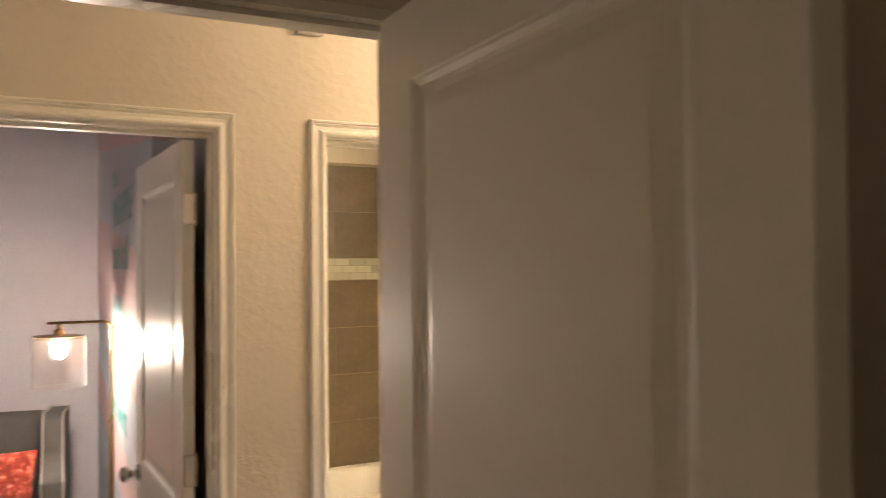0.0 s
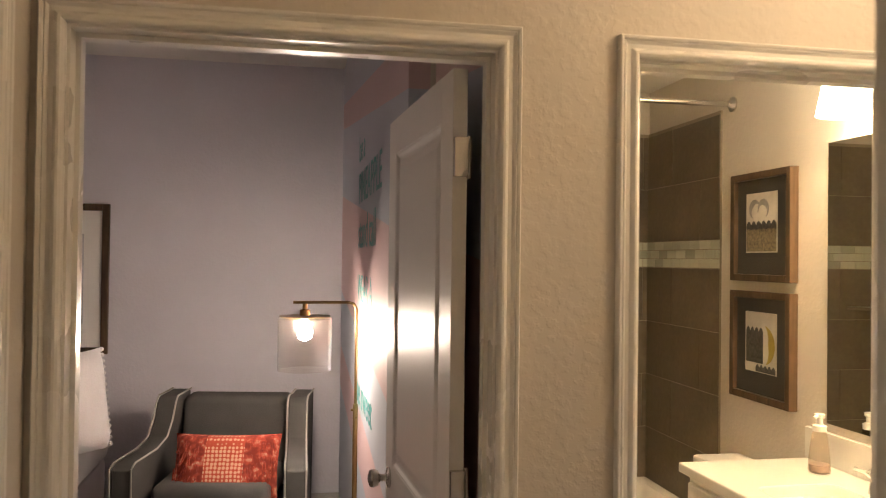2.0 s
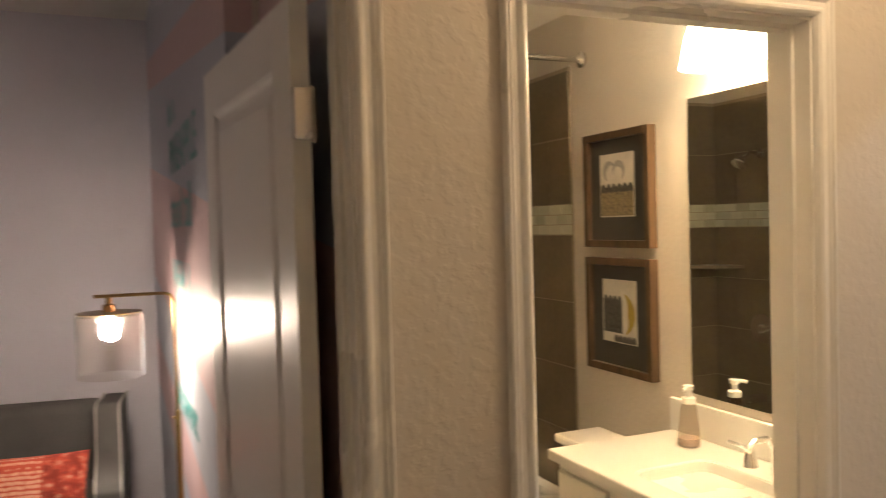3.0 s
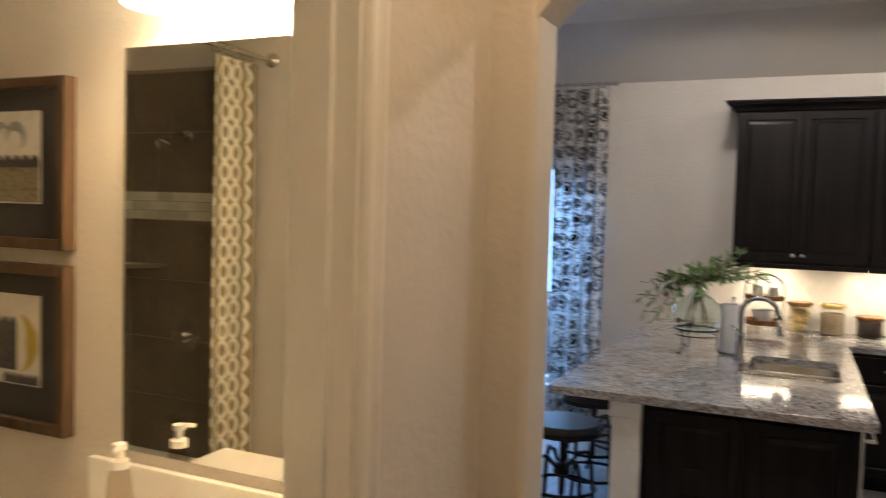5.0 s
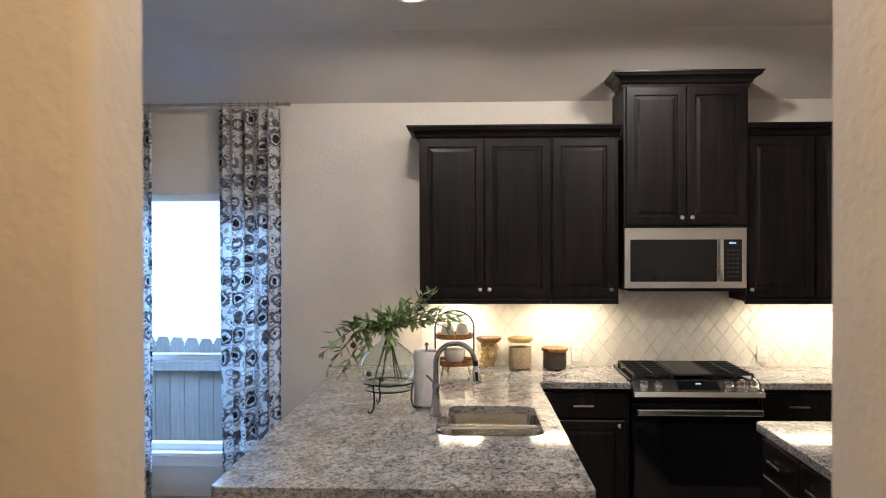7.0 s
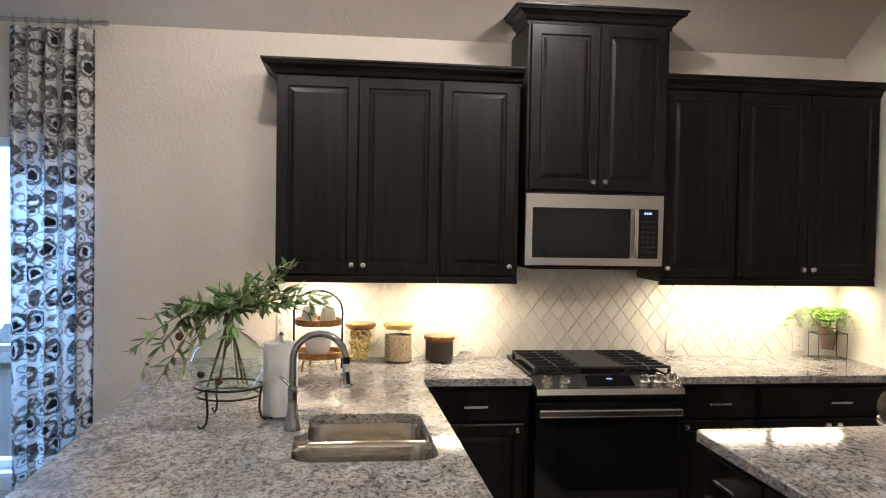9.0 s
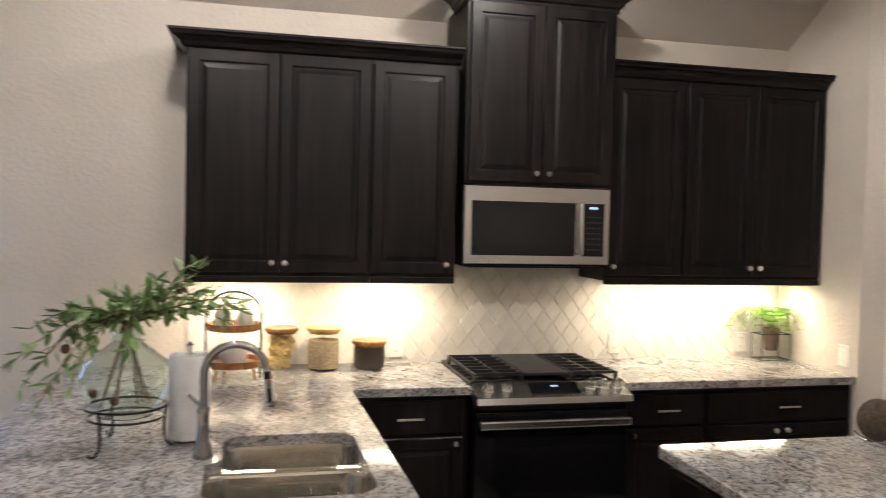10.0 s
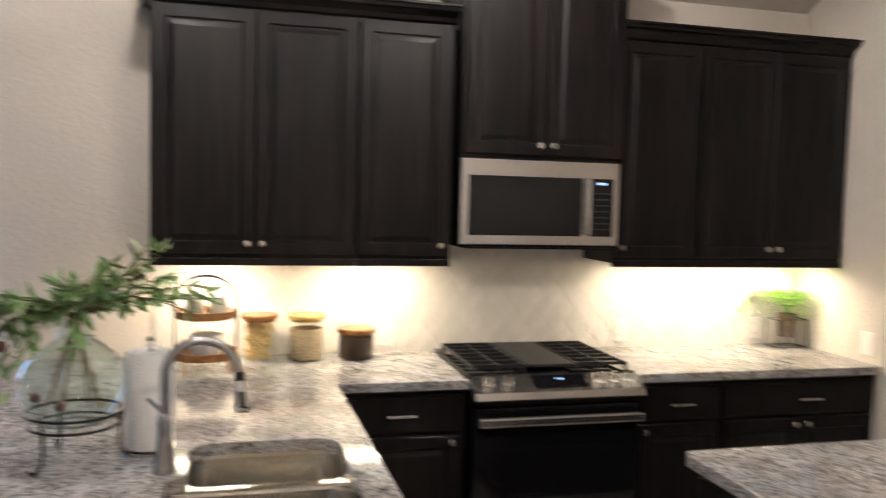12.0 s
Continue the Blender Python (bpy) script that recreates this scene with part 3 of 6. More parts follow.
UG, BG = "kitchen wall cabinets", "kitchen base cabinets"
XF = W - 0.335
UL = "espresso-stained wooden wall cabinet with raised-panel doors"
cabinet("wall_cabinet", pose(XF, 4.022, 1.375, 0, 0, EAST), 0.838, 0.334, 1.045, [(0.006, 0.414), (0.414, 0.832)], UL, UG, [(0.385, 0.075), (0.445, 0.075)], rail=0.018)
cabinet("wall_cabinet", pose(XF, 3.183, 1.375, 0, 0, EAST), 0.422, 0.334, 1.045, [(0.006, 0.40)], UL, UG, [(0.37, 0.075)], rail=0.018)
cabinet("wall_cabinet", pose(XF, 1.972, 1.375, 0, 0, EAST), 0.43, 0.334, 1.045, [(0.006, 0.424)], UL, UG, [(0.03, 0.075)], rail=0.018)
cabinet("wall_cabinet", pose(XF, 1.541, 1.375, 0, 0, EAST), 0.835, 0.334, 1.045, [(0.006, 0.414), (0.414, 0.829)], UL, UG, [(0.385, 0.075), (0.445, 0.075)], rail=0.018)
cabinet("wall_cabinet", pose(W - 0.42, 2.744, 1.845, 0, 0, EAST), 0.762, 0.41, 0.875, [(0.012, 0.381), (0.381, 0.75)],
        "tall espresso-stained wooden cabinet above the microwave", UG, [(0.35, 0.055), (0.412, 0.055)])
CROWN = [(0, -0.02), (0.008, -0.02), (0.010, 0.0), (0.022, 0.008), (0.030, 0.026), (0.050, 0.042), (0.066, 0.048), (0.070, 0.062), (0.078, 0.066), (0.078, 0.076), (0, 0.076)]


def crown(path, label):
    c = mesh_object("crown_moulding", sweep(CROWN, path), M_CAB, False)
    return tagged(c, label, "moulding", "cabinet crown mouldings")


crown([(XF, 2.752, 2.412), (XF, 4.022, 2.412), (W - 0.002, 4.022, 2.412)][::-1], "espresso wood crown moulding over wall cabinets")
crown([(XF, 1.975, 2.412), (XF, 0.707, 2.412)][::1], "espresso wood crown moulding over wall cabinets")
crown([(8.25, 2.744, 2.724), (W - 0.42, 2.744, 2.724), (W - 0.42, 1.982, 2.724), (8.25, 1.982, 2.724)], "espresso wood crown moulding over the tall cabinet")

XB = 7.79
BL = "espresso-stained wooden base cabinet with drawer and raised-panel door"
cabinet("base_cabinet", pose(XB, 3.295, 0, 0, 0, EAST), 0.545, 0.59, 0.874, [(0.02, 0.52)], BL, BG, [(0.485, 0.655)], 0.15, (0.27,), 0.10)
cabinet("base_cabinet", pose(XB, 1.975, 0, 0, 0, EAST), 0.43, 0.59, 0.874, [(0.012, 0.418)], BL, BG, [(0.04, 0.655)], 0.15, (0.215,), 0.10)
cabinet("base_cabinet", pose(XB, 1.544, 0, 0, 0, EAST), 0.835, 0.59, 0.874, [(0.012, 0.418), (0.418, 0.823)], BL, BG, [(0.385, 0.655), (0.45, 0.655)], 0.15, (0.45,), 0.10)

# peninsula
pen = thing("peninsula_cabinet", pose(5.755, 4.17, 0, 0, 0, EAST), "espresso-stained peninsula cabinet with panelled end", "cabinet")
bm = one(0, 0, 0, 0.855, 0.63, 0.874)
box(bm, 0, 0.63, 0, 0.03, 1.36, 0.874)
box(bm, 0.84, 0.63, 0, 0.855, 1.36, 0.874)
box(bm, 0, 1.36, 0, 0.855, 2.03, 0.874)
part("body", bm, M_CAB, pen)
for x0 in (0.03, 0.44):
    part("end_panel", panel(0.385, 0.80, DOOR_RINGS, m=Matrix.Translation((x0, 0, 0.05))), M_CAB, pen)
part("outlet_plate", one(0.19, -0.023, 0.50, 0.26, -0.0165, 0.61, 0.002), M_BLACKMETAL, pen, "black outlet plate")
dw = part("dishwasher_door", one(0.855, 0.06, 0.10, 0.873, 0.66, 0.86, 0.004), M_STEEL, pen, "stainless dishwasher front")
part("handle", tube([(0.873, 0.10, 0.80), (0.91, 0.10, 0.80), (0.91, 0.62, 0.80), (0.873, 0.62, 0.80)], 0.009), M_NICKEL, dw, "steel bar handle")
knee = thing("knee_wall", pose(5.72, 4.17, 0), "white painted panelled wall and post under the bar overhang", "panel")
part("post", one(0, 0.002, 0, 0.125, 0.13, 0.80, 0.003), M_TRIM, knee)
part("capital", one(-0.012, 0.002, 0.80, 0.137, 0.142, 0.874, 0.004), M_TRIM, knee)
part("back_panel", one(0.126, 0.002, 0, 2.66, 0.03, 0.874), M_TRIM, knee)

pen_out = [(5.70, 3.258), (7.735, 3.285), (7.755, 3.265), (7.755, 2.745), (8.395, 2.745), (8.395, 4.585), (5.70, 4.585), (5.683, 4.568), (5.683, 3.275)]
near, far = rounded(6.43, 3.365, 6.80, 3.845, 0.08), rounded(6.70, 3.372, 7.065, 3.80, 0.07)
hole = near[14:28] + far[:14] + [(6.80, 3.80), (6.772, 3.815), (6.752, 3.845)]
tagged(mesh_object("countertop", slab(pen_out, [hole], 0.876, 0.914, 0.004), M_GRANITE), "polished grey and white speckled granite countertop with sink cutout", "countertop")
tagged(mesh_object("countertop", slab([(7.755, 0.702), (8.395, 0.702), (8.395, 1.978), (7.755, 1.978)], [], 0.876, 0.914, 0.004), M_GRANITE), "polished grey and white speckled granite countertop beside the range", "countertop")

# backsplash bed for the tiles
splash = structure("backsplash", one(W - 0.006, 0.702, 0.90, W + 0.001, 4.03, 1.46), M_GROUT, "cream glazed arabesque tile backsplash", "backsplash")


# ---- range, microwave, sink ----
def box_part(parent, name, b, material, label="", bevel=0.0):
    return part(name, one(*b, bevel), material, parent, label)


rg = thing("range", pose(7.715, 2.737, 0, 0, 0, EAST), "stainless slide-in gas range with black oven door", "range")
box_part(rg, "body", (0.004, 0.05, 0.06, 0.75, 0.66, 0.905), M_BLACKMETAL)
part("cooktop", one(-0.004, 0.075, 0.905, 0.758, 0.672, 0.926, 0.004), M_BLACKGLASS, rg, "black enamel cooktop")
# sloped control panel
bm = bmesh.new()
prof = [(0.085, 0.926), (-0.035, 0.872), (-0.045, 0.845), (-0.03, 0.835), (0.05, 0.835), (0.085, 0.87)]
l0 = [bm.verts.new((0.0, y, z)) for y, z in prof]
l1 = [bm.verts.new((0.754, y, z)) for y, z in prof]
for i in range(6):
    bm.faces.new((l0[i], l0[(i + 1) % 6], l1[(i + 1) % 6], l1[i]))
bm.faces.new(l0), bm.faces.new(list(reversed(l1)))
bmesh.ops.recalc_face_normals(bm, faces=bm.faces)
cp = part("control_panel", bm, M_STEELH, rg, "sloped stainless control panel")
SL = pose(0, 0.025, 0.9004, math.degrees(math.atan2(0.054, 0.12)))
disp = part("display", one(0.265, -0.042, 0, 0.505, 0.042, 0.003, 0.001), M_BLACKGLASS, cp, "black glass touch display", at=SL)
for x in (0.07, 0.155, 0.565, 0.635, 0.705):
    part("knob", lathe([(0.026, 0), (0.026, 0.004), (0.019, 0.008), (0.020, 0.03), (0.017, 0.036), (0.004, 0.037)], 20, SL @ Matrix.Translation((x, 0.0, 0.0))), M_NICKEL, cp, "steel burner knob", True)
M_DIGIT = glow("clock_digits", (0.35, 0.55, 1.0), 2.0)


def words(name, text, size, m, material, parent=None, extrude=0.0004, align="CENTER"):
    cu = bpy.data.curves.new(name, "FONT")
    cu.body, cu.size, cu.extrude, cu.align_x, cu.align_y = text, size, extrude, align, "CENTER"
    cu.materials.append(material)
    ob = new(name, cu)
    if parent:
        ob.parent = parent
        ob.matrix_local = m
    else:
        ob.matrix_world = m
    return ob


for i in range(3):
    part("digit", one(0.374 + i * 0.011, 0.008, 0.003, 0.381 + i * 0.011, 0.018, 0.0036), M_DIGIT, disp)
# grates and burners
for gx0, gx1 in ((0.02, 0.262), (0.498, 0.74)):
    bm = bmesh.new()
    for k in range(7):
        yy = 0.115 + k * 0.083
        box(bm, gx0, yy - 0.0045, 0.945, gx1, yy + 0.0045, 0.960, 0.002)
    for xx in (gx0 + 0.006, (gx0 + gx1) / 2, gx1 - 0.006):
        box(bm, xx - 0.0045, 0.10, 0.942, xx + 0.0045, 0.63, 0.957, 0.002)
    for xx in (gx0 + 0.008, gx1 - 0.008):
        for yy in (0.11, 0.62):
            box(bm, xx - 0.008, yy - 0.008, 0.924, xx + 0.008, yy + 0.008, 0.944)
    part("grate", bm, M_IRON, rg, "black cast-iron grate")
part("griddle", one(0.27, 0.10, 0.944, 0.49, 0.63, 0.958, 0.006), M_IRON, rg, "black cast-iron griddle plate")
for xx in (0.14, 0.62):
    for yy in (0.22, 0.50):
        part("burner", lathe([(0.05, 0.926), (0.05, 0.934), (0.032, 0.936), (0.032, 0.942)], 20, Matrix.Translation((xx, yy, 0))), M_IRON, rg, "", True)
door = part("oven_door", one(0.004, 0.0, 0.215, 0.75, 0.05, 0.80, 0.004), M_BLACKGLASS, rg, "black glass oven door")
part("window", one(0.09, -0.002, 0.28, 0.665, 0.0, 0.64), M_BLACKGLASS, door)
bm = one(0.012, -0.062, 0.735, 0.742, -0.035, 0.775, 0.008)
for xx in (0.03, 0.70):
    box(bm, xx, -0.04, 0.745, xx + 0.03, 0.0, 0.765)
part("handle", bm, M_STEELH, door, "wide stainless oven handle")
part("drawer", one(0.004, 0.0, 0.065, 0.75, 0.05, 0.19, 0.004), M_STEELH, rg, "stainless warming drawer front")
part("trim", one(0.004, 0.001, 0.19, 0.75, 0.05, 0.215, 0.002), M_STEELH, rg)

mw = thing("microwave", pose(W - 0.40, 2.738, 1.447, 0, 0, EAST), "stainless over-the-range microwave with black window", "microwave")
box_part(mw, "body", (0.002, 0.02, 0.0, 0.752, 0.398, 0.393), M_BLACKMETAL)
md = part("door", one(0.0, -0.012, 0.012, 0.752, 0.02, 0.393, 0.004), M_STEELH, mw, "stainless microwave door")
part("window", panel(0.53, 0.262, [(0, 0), (0, 0.004), (0.004, 0.005), (0.03, 0.005)], m=Matrix.Translation((0.038, -0.012, 0.055))), M_BLACKGLASS, md, "black glass window")
part("screen", one(0.15, -0.0174, 0.10, 0.45, -0.0168, 0.275), mat("dark_screen_mesh", (0.011, 0.0115, 0.012), 0.10, 0, 0.1, 5, 200, 0.0), md, "paler inner screen behind the glass")
bm = one(0.578, -0.050, 0.062, 0.602, -0.036, 0.320, 0.006)
for z in (0.075, 0.295):
    box(bm, 0.583, -0.04, z, 0.597, -0.010, z + 0.014)
part("handle", bm, M_STEEL, md, "wide vertical steel handle", True)
keys = part("keypad", one(0.612, -0.015, 0.055, 0.722, -0.010, 0.317), M_BLACKGLASS, md, "black glass keypad")
M_KEY = mat("grey_key_print", (0.028, 0.028, 0.03), 0.5, 0, 0.05)
for i in range(4):
    part("digit", one(0.645 + i * 0.011, -0.0162, 0.289, 0.651 + i * 0.011, -0.015, 0.300), M_DIGIT, keys)
for r in range(7):
    for c in range(3):
        part("key", one(0.630 + c * 0.028, -0.0158, 0.085 + r * 0.027, 0.647 + c * 0.028, -0.015, 0.091 + r * 0.027), M_KEY, keys)
box_part(mw, "vent_grille", (0.03, 0.0, -0.006, 0.72, 0.38, 0.002), M_BLACKMETAL, "dark vent underside")

# sink
sink = thing("sink", pose(6.757, 3.60, 0.874), "stainless double-bowl undermount kitchen sink", "sink")
M_SINK = mat("satin_sink_steel", (0.62, 0.60, 0.56), 0.16, 1.0, 0.04, 5, 180, 0.001, (1, 6, 6), rough_vary=0.03)


def bowl(x0, y0, x1, y1, r, depth):
    bm = bmesh.new()
    loops = []
    for ins, z in ((-0.02, 0.0), (0, 0.0), (0.004, -0.012), (0.010, -depth + 0.04), (0.022, -depth + 0.012), (0.05, -depth)):
        loops.append([bm.verts.new((x, y, z)) for x, y in rounded(x0 + ins, y0 + ins, x1 - ins, y1 - ins, max(r - ins * 0.5, 0.02), 5)])
    k = len(loops[0])
    for p0, p1 in zip(loops, loops[1:]):
        for j in range(k):
            bm.faces.new((p0[j], p0[(j + 1) % k], p1[(j + 1) % k], p1[j]))
    bm.faces.new(loops[-1])
    bmesh.ops.recalc_face_normals(bm, faces=bm.faces)
    bmesh.ops.reverse_faces(bm, faces=bm.faces)
    return bm


b1 = part("bowl", bowl(-0.335, -0.242, 0.0, 0.252, 0.08, 0.21), M_SINK, sink, "", True)
b2 = part("bowl", bowl(0.04, -0.235, 0.315, 0.208, 0.07, 0.17), M_SINK, sink, "", True)
part("divider", one(-0.006, -0.243, -0.04, 0.046, 0.245, 0.006, 0.012), M_SINK, sink, "polished steel divider")
for b, x, z in ((b1, -0.14, -0.207), (b2, 0.165, -0.167)):
    part("drain", lathe([(0.045, z), (0.045, z + 0.003), (0.03, z + 0.001), (0.005, z + 0.002)], 20, Matrix.Translation((x, 0, 0))), M_CHROME, b, "round chrome drain", True)

fa = thing("faucet", pose(6.83, 3.858, 0.914), "brushed nickel gooseneck pull-down kitchen faucet", "faucet")
M_FAUCET = mat("brushed_nickel_faucet", (0.42, 0.42, 0.42), 0.22, 1.0, 0.05, 10, 160, 0.001)
part("base", lathe([(0.032, 0), (0.032, 0.005), (0.029, 0.018), (0.022, 0.055), (0.0175, 0.10), (0.0165, 0.125), (0.019, 0.13), (0.019, 0.15), (0.016, 0.156), (0.0125, 0.16)], 28), M_FAUCET, fa, "flared faucet base", True)
arc = [(0, 0, 0.15), (0, 0, 0.24)] + [(0, -0.095 + 0.095 * math.cos(a), 0.255 + 0.095 * math.sin(a)) for a in [i * math.pi / 18 for i in range(0, 16)]] + [(0, -0.190, 0.262)]
part("neck", tube(arc, 0.0125, 14), M_FAUCET, fa, "", True)
HEAD = Matrix.Translation((0, -0.190, 0.264)) @ pose(0, 0, 0, 174)
hd = part("spray_head", lathe([(0.0125, 0.02), (0.0145, 0.03), (0.016, 0.055), (0.022, 0.085), (0.024, 0.102), (0.022, 0.108), (0.014, 0.109)], 24, HEAD), M_CHROME, fa, "flared chrome spray head", True)
part("collar", lathe([(0.0128, -0.002), (0.0134, 0.002), (0.0134, 0.022), (0.0128, 0.024)], 18, HEAD), M_BLACKMETAL, hd, "black rubber collar", True)
bm = one(-0.0245, -0.007, 0.05, -0.0155, 0.007, 0.095, 0.002)
bm.transform(HEAD)
part("button", bm, M_BLACKMETAL, hd, "black spray button")
part("lever", tube([(0.016, 0.0, 0.14), (0.035, 0.0, 0.142), (0.05, 0.022, 0.16), (0.056, 0.05, 0.185)], 0.006, 10), M_FAUCET, fa, "", True)

# ---- island ----
ICAB = thing("kitchen_island", pose(4.98, 2.325, 0, 0, 0, 180), "espresso-stained island cabinet with drawers and steel pulls", "island")
IX = -1.73
bm = one(IX, 0, 0.10, 0, 1.05, 0.874)
box(bm, IX + 0.02, 0.06, 0, -0.02, 1.05, 0.10)
part("body", bm, M_CAB, ICAB)
for k in range(4):
    x0 = IX + 0.015 + k * 0.418
    for z, h in ((0.70, 0.15), (0.41, 0.27), (0.125, 0.265)):
        d = part("drawer", panel(0.405, h, DRAWER_RINGS, m=Matrix.Translation((x0, 0, z))), M_CAB, ICAB)
        bar_pull(d, x0 + 0.20, -0.018, z + h / 2, 0.14)
tagged(mesh_object("countertop", slab(rounded(4.94, 1.25, 6.755, 2.365, 0.035, 4), [], 0.876, 0.914, 0.005), M_GRANITE), "polished grey speckled granite island top with rounded corners", "countertop")

# ---- window, daylight outside and curtains ----
M_VINYL = mat("white_vinyl", (0.78, 0.79, 0.80), 0.4, 0, 0.03)
win = tagged(thing("window_1", pose(W, 5.73, 0.31), "white vinyl single-hung window with bright daylight outside", "window"), kind="structure")
for nm, b in (("window_frame", (0.03, -0.67, 0, 0.10, -0.62, 1.78)), ("window_frame", (0.03, 0.62, 0, 0.10, 0.67, 1.78)), ("window_frame", (0.03, -0.62, 1.73, 0.10, 0.62, 1.78)),
              ("window_frame", (0.03, -0.62, 0, 0.10, 0.62, 0.05)), ("meeting_rail", (0.035, -0.62, 0.625, 0.09, 0.62, 0.67))):
    part(nm, one(*b, 0.004), M_VINYL, win)
for z0, z1 in ((0.05, 0.625), (0.67, 1.73)):
    pn = part("pane", one(0.06, -0.62, z0, 0.066, 0.62, z1), M_PANE, win)
    pn.visible_shadow = False
part("window_sill", one(-0.035, -0.71, -0.03, 0.03, 0.71, -0.001, 0.006), M_TRIM, win)
part("apron", one(-0.014, -0.68, -0.10, -0.001, 0.68, -0.031, 0.003), M_TRIM, win)

M_DRY = mat("dry_lawn", (0.16, 0.15, 0.08), 0.95, 0, 0.3, 3, 60, 0.2)
structure("ground", one(8.6, -60, -1.1, 140, 80, -1.02), M_DRY, "dry lawn ground outside", "ground")
M_SKYGLOW = glow("bright_overcast_sky", (0.30, 0.56, 1.0), 4.6)
structure("backdrop", one(24, -30, -4, 24.5, 45, 22), M_SKYGLOW, "bright white sky beyond the yard", "sky")
fence = thing("fence", pose(10.5, 5.0, -1.02), "weathered grey-brown wooden picket fence in the yard", "fence")
M_FENCE = mat("weathered_cedar", (0.26, 0.20, 0.16), 0.8, 0, 0.3, 4, 60, 0.1, (6, 6, 0.6), random_tone=0.18)
bm = bmesh.new()
pr = [(-0.066, 0), (0.066, 0), (0.066, 1.81), (0.04, 1.86), (-0.04, 1.86), (-0.066, 1.81)]
f0 = [bm.verts.new((0, y, z)) for y, z in pr]
f1 = [bm.verts.new((0.018, y, z)) for y, z in pr]
for i in range(6):
    bm.faces.new((f0[i], f0[(i + 1) % 6], f1[(i + 1) % 6], f1[i]))
bm.faces.new(f0), bm.faces.new(list(reversed(f1)))
bmesh.ops.recalc_face_normals(bm, faces=bm.faces)
pk = part("picket", bm, M_FENCE, fence)
for i in range(1, 46):
    q = pk.copy()
    scene.collection.objects.link(q)
    q.parent = fence
    q.location = (0, -2.4 + i * 0.14, random.uniform(-0.012, 0.012))
pk.location = (0, -2.4, 0)
for z in (0.3, 1.55):
    part("rail", one(-0.04, -2.6, z, -0.002, 4.3, z + 0.09), M_FENCE, fence)


def cloth_pattern(name, base, ink, scale, ringed=True):
    """Printed cotton: dark round motifs on a pale ground."""
    m, t, p = node_mat(name)
    co = t.nodes.new("ShaderNodeTexCoord")
    mp = t.nodes.new("ShaderNodeMapping")
    mp.inputs["Scale"].default_value = (0.0, scale, scale * 0.72)
    t.links.new(co.outputs["Object"], mp.inputs["Vector"])
    n = t.nodes.new("ShaderNodeTexNoise")
    n.inputs["Scale"].default_value, n.inputs["Detail"].default_value = 2.2, 2
    t.links.new(mp.outputs["Vector"], n.inputs["Vector"])
    warp = t.nodes.new("ShaderNodeMix")
    warp.data_type, warp.blend_type = "RGBA", "LINEAR_LIGHT"
    warp.inputs["Factor"].default_value = 0.22
    t.links.new(mp.outputs["Vector"], warp.inputs[6])
    t.links.new(n.outputs["Color"], warp.inputs[7])
    layers = []
    for s, rnd, stops in ((1.0, 0.42, [(0.0, ink), (0.17, ink), (0.21, base), (0.27, base), (0.30, [0.22, 0.205, 0.20]), (0.41, [0.22, 0.205, 0.20]), (0.45, base)]),
                          (1.9, 0.35, [(0.0, ink), (0.15, ink), (0.20, (1, 1, 1)), (0.33, (1, 1, 1)), (0.36, [0.34, 0.32, 0.31]), (0.43, [0.34, 0.32, 0.31]), (0.47, (1, 1, 1))]),
                          (3.7, 0.7, [(0.0, [0.3, 0.28, 0.28]), (0.15, [0.3, 0.28, 0.28]), (0.22, (1, 1, 1))])):
        v = t.nodes.new("ShaderNodeTexVoronoi")
        v.inputs["Scale"].default_value, v.inputs["Randomness"].default_value = s, rnd
        t.links.new(warp.outputs[2], v.inputs["Vector"])
        r = ramp(t, stops)
        t.links.new(v.outputs["Distance"], r.inputs["Fac"])
        layers.append(r)
    out = layers[0].outputs["Color"]
    for lay, f in ((layers[1], 0.8), (layers[2], 0.55)):
        mx = t.nodes.new("ShaderNodeMix")
        mx.data_type, mx.blend_type = "RGBA", "MULTIPLY"
        mx.inputs["Factor"].default_value = f
        t.links.new(out, mx.inputs[6])
        t.links.new(lay.outputs["Color"], mx.inputs[7])
        out = mx.outputs[2]
    t.links.new(mx.outputs[2], p.inputs["Base Color"])
    p.inputs["Roughness"].default_value = 0.9
    tr = t.nodes.new("ShaderNodeBsdfTranslucent")
    t.links.new(mx.outputs[2], tr.inputs["Color"])
    ms = t.nodes.new("ShaderNodeMixShader")
    ms.inputs["Fac"].default_value = 0.5
    t.links.new(p.outputs["BSDF"], ms.inputs[1])
    t.links.new(tr.outputs["BSDF"], ms.inputs[2])
    t.links.new(ms.outputs["Shader"], t.nodes["Material Output"].inputs["Surface"])
    return m


M_CURTAIN = cloth_pattern("printed_medallion_cotton", (0.78, 0.76, 0.73), (0.04, 0.035, 0.037), 10.5)


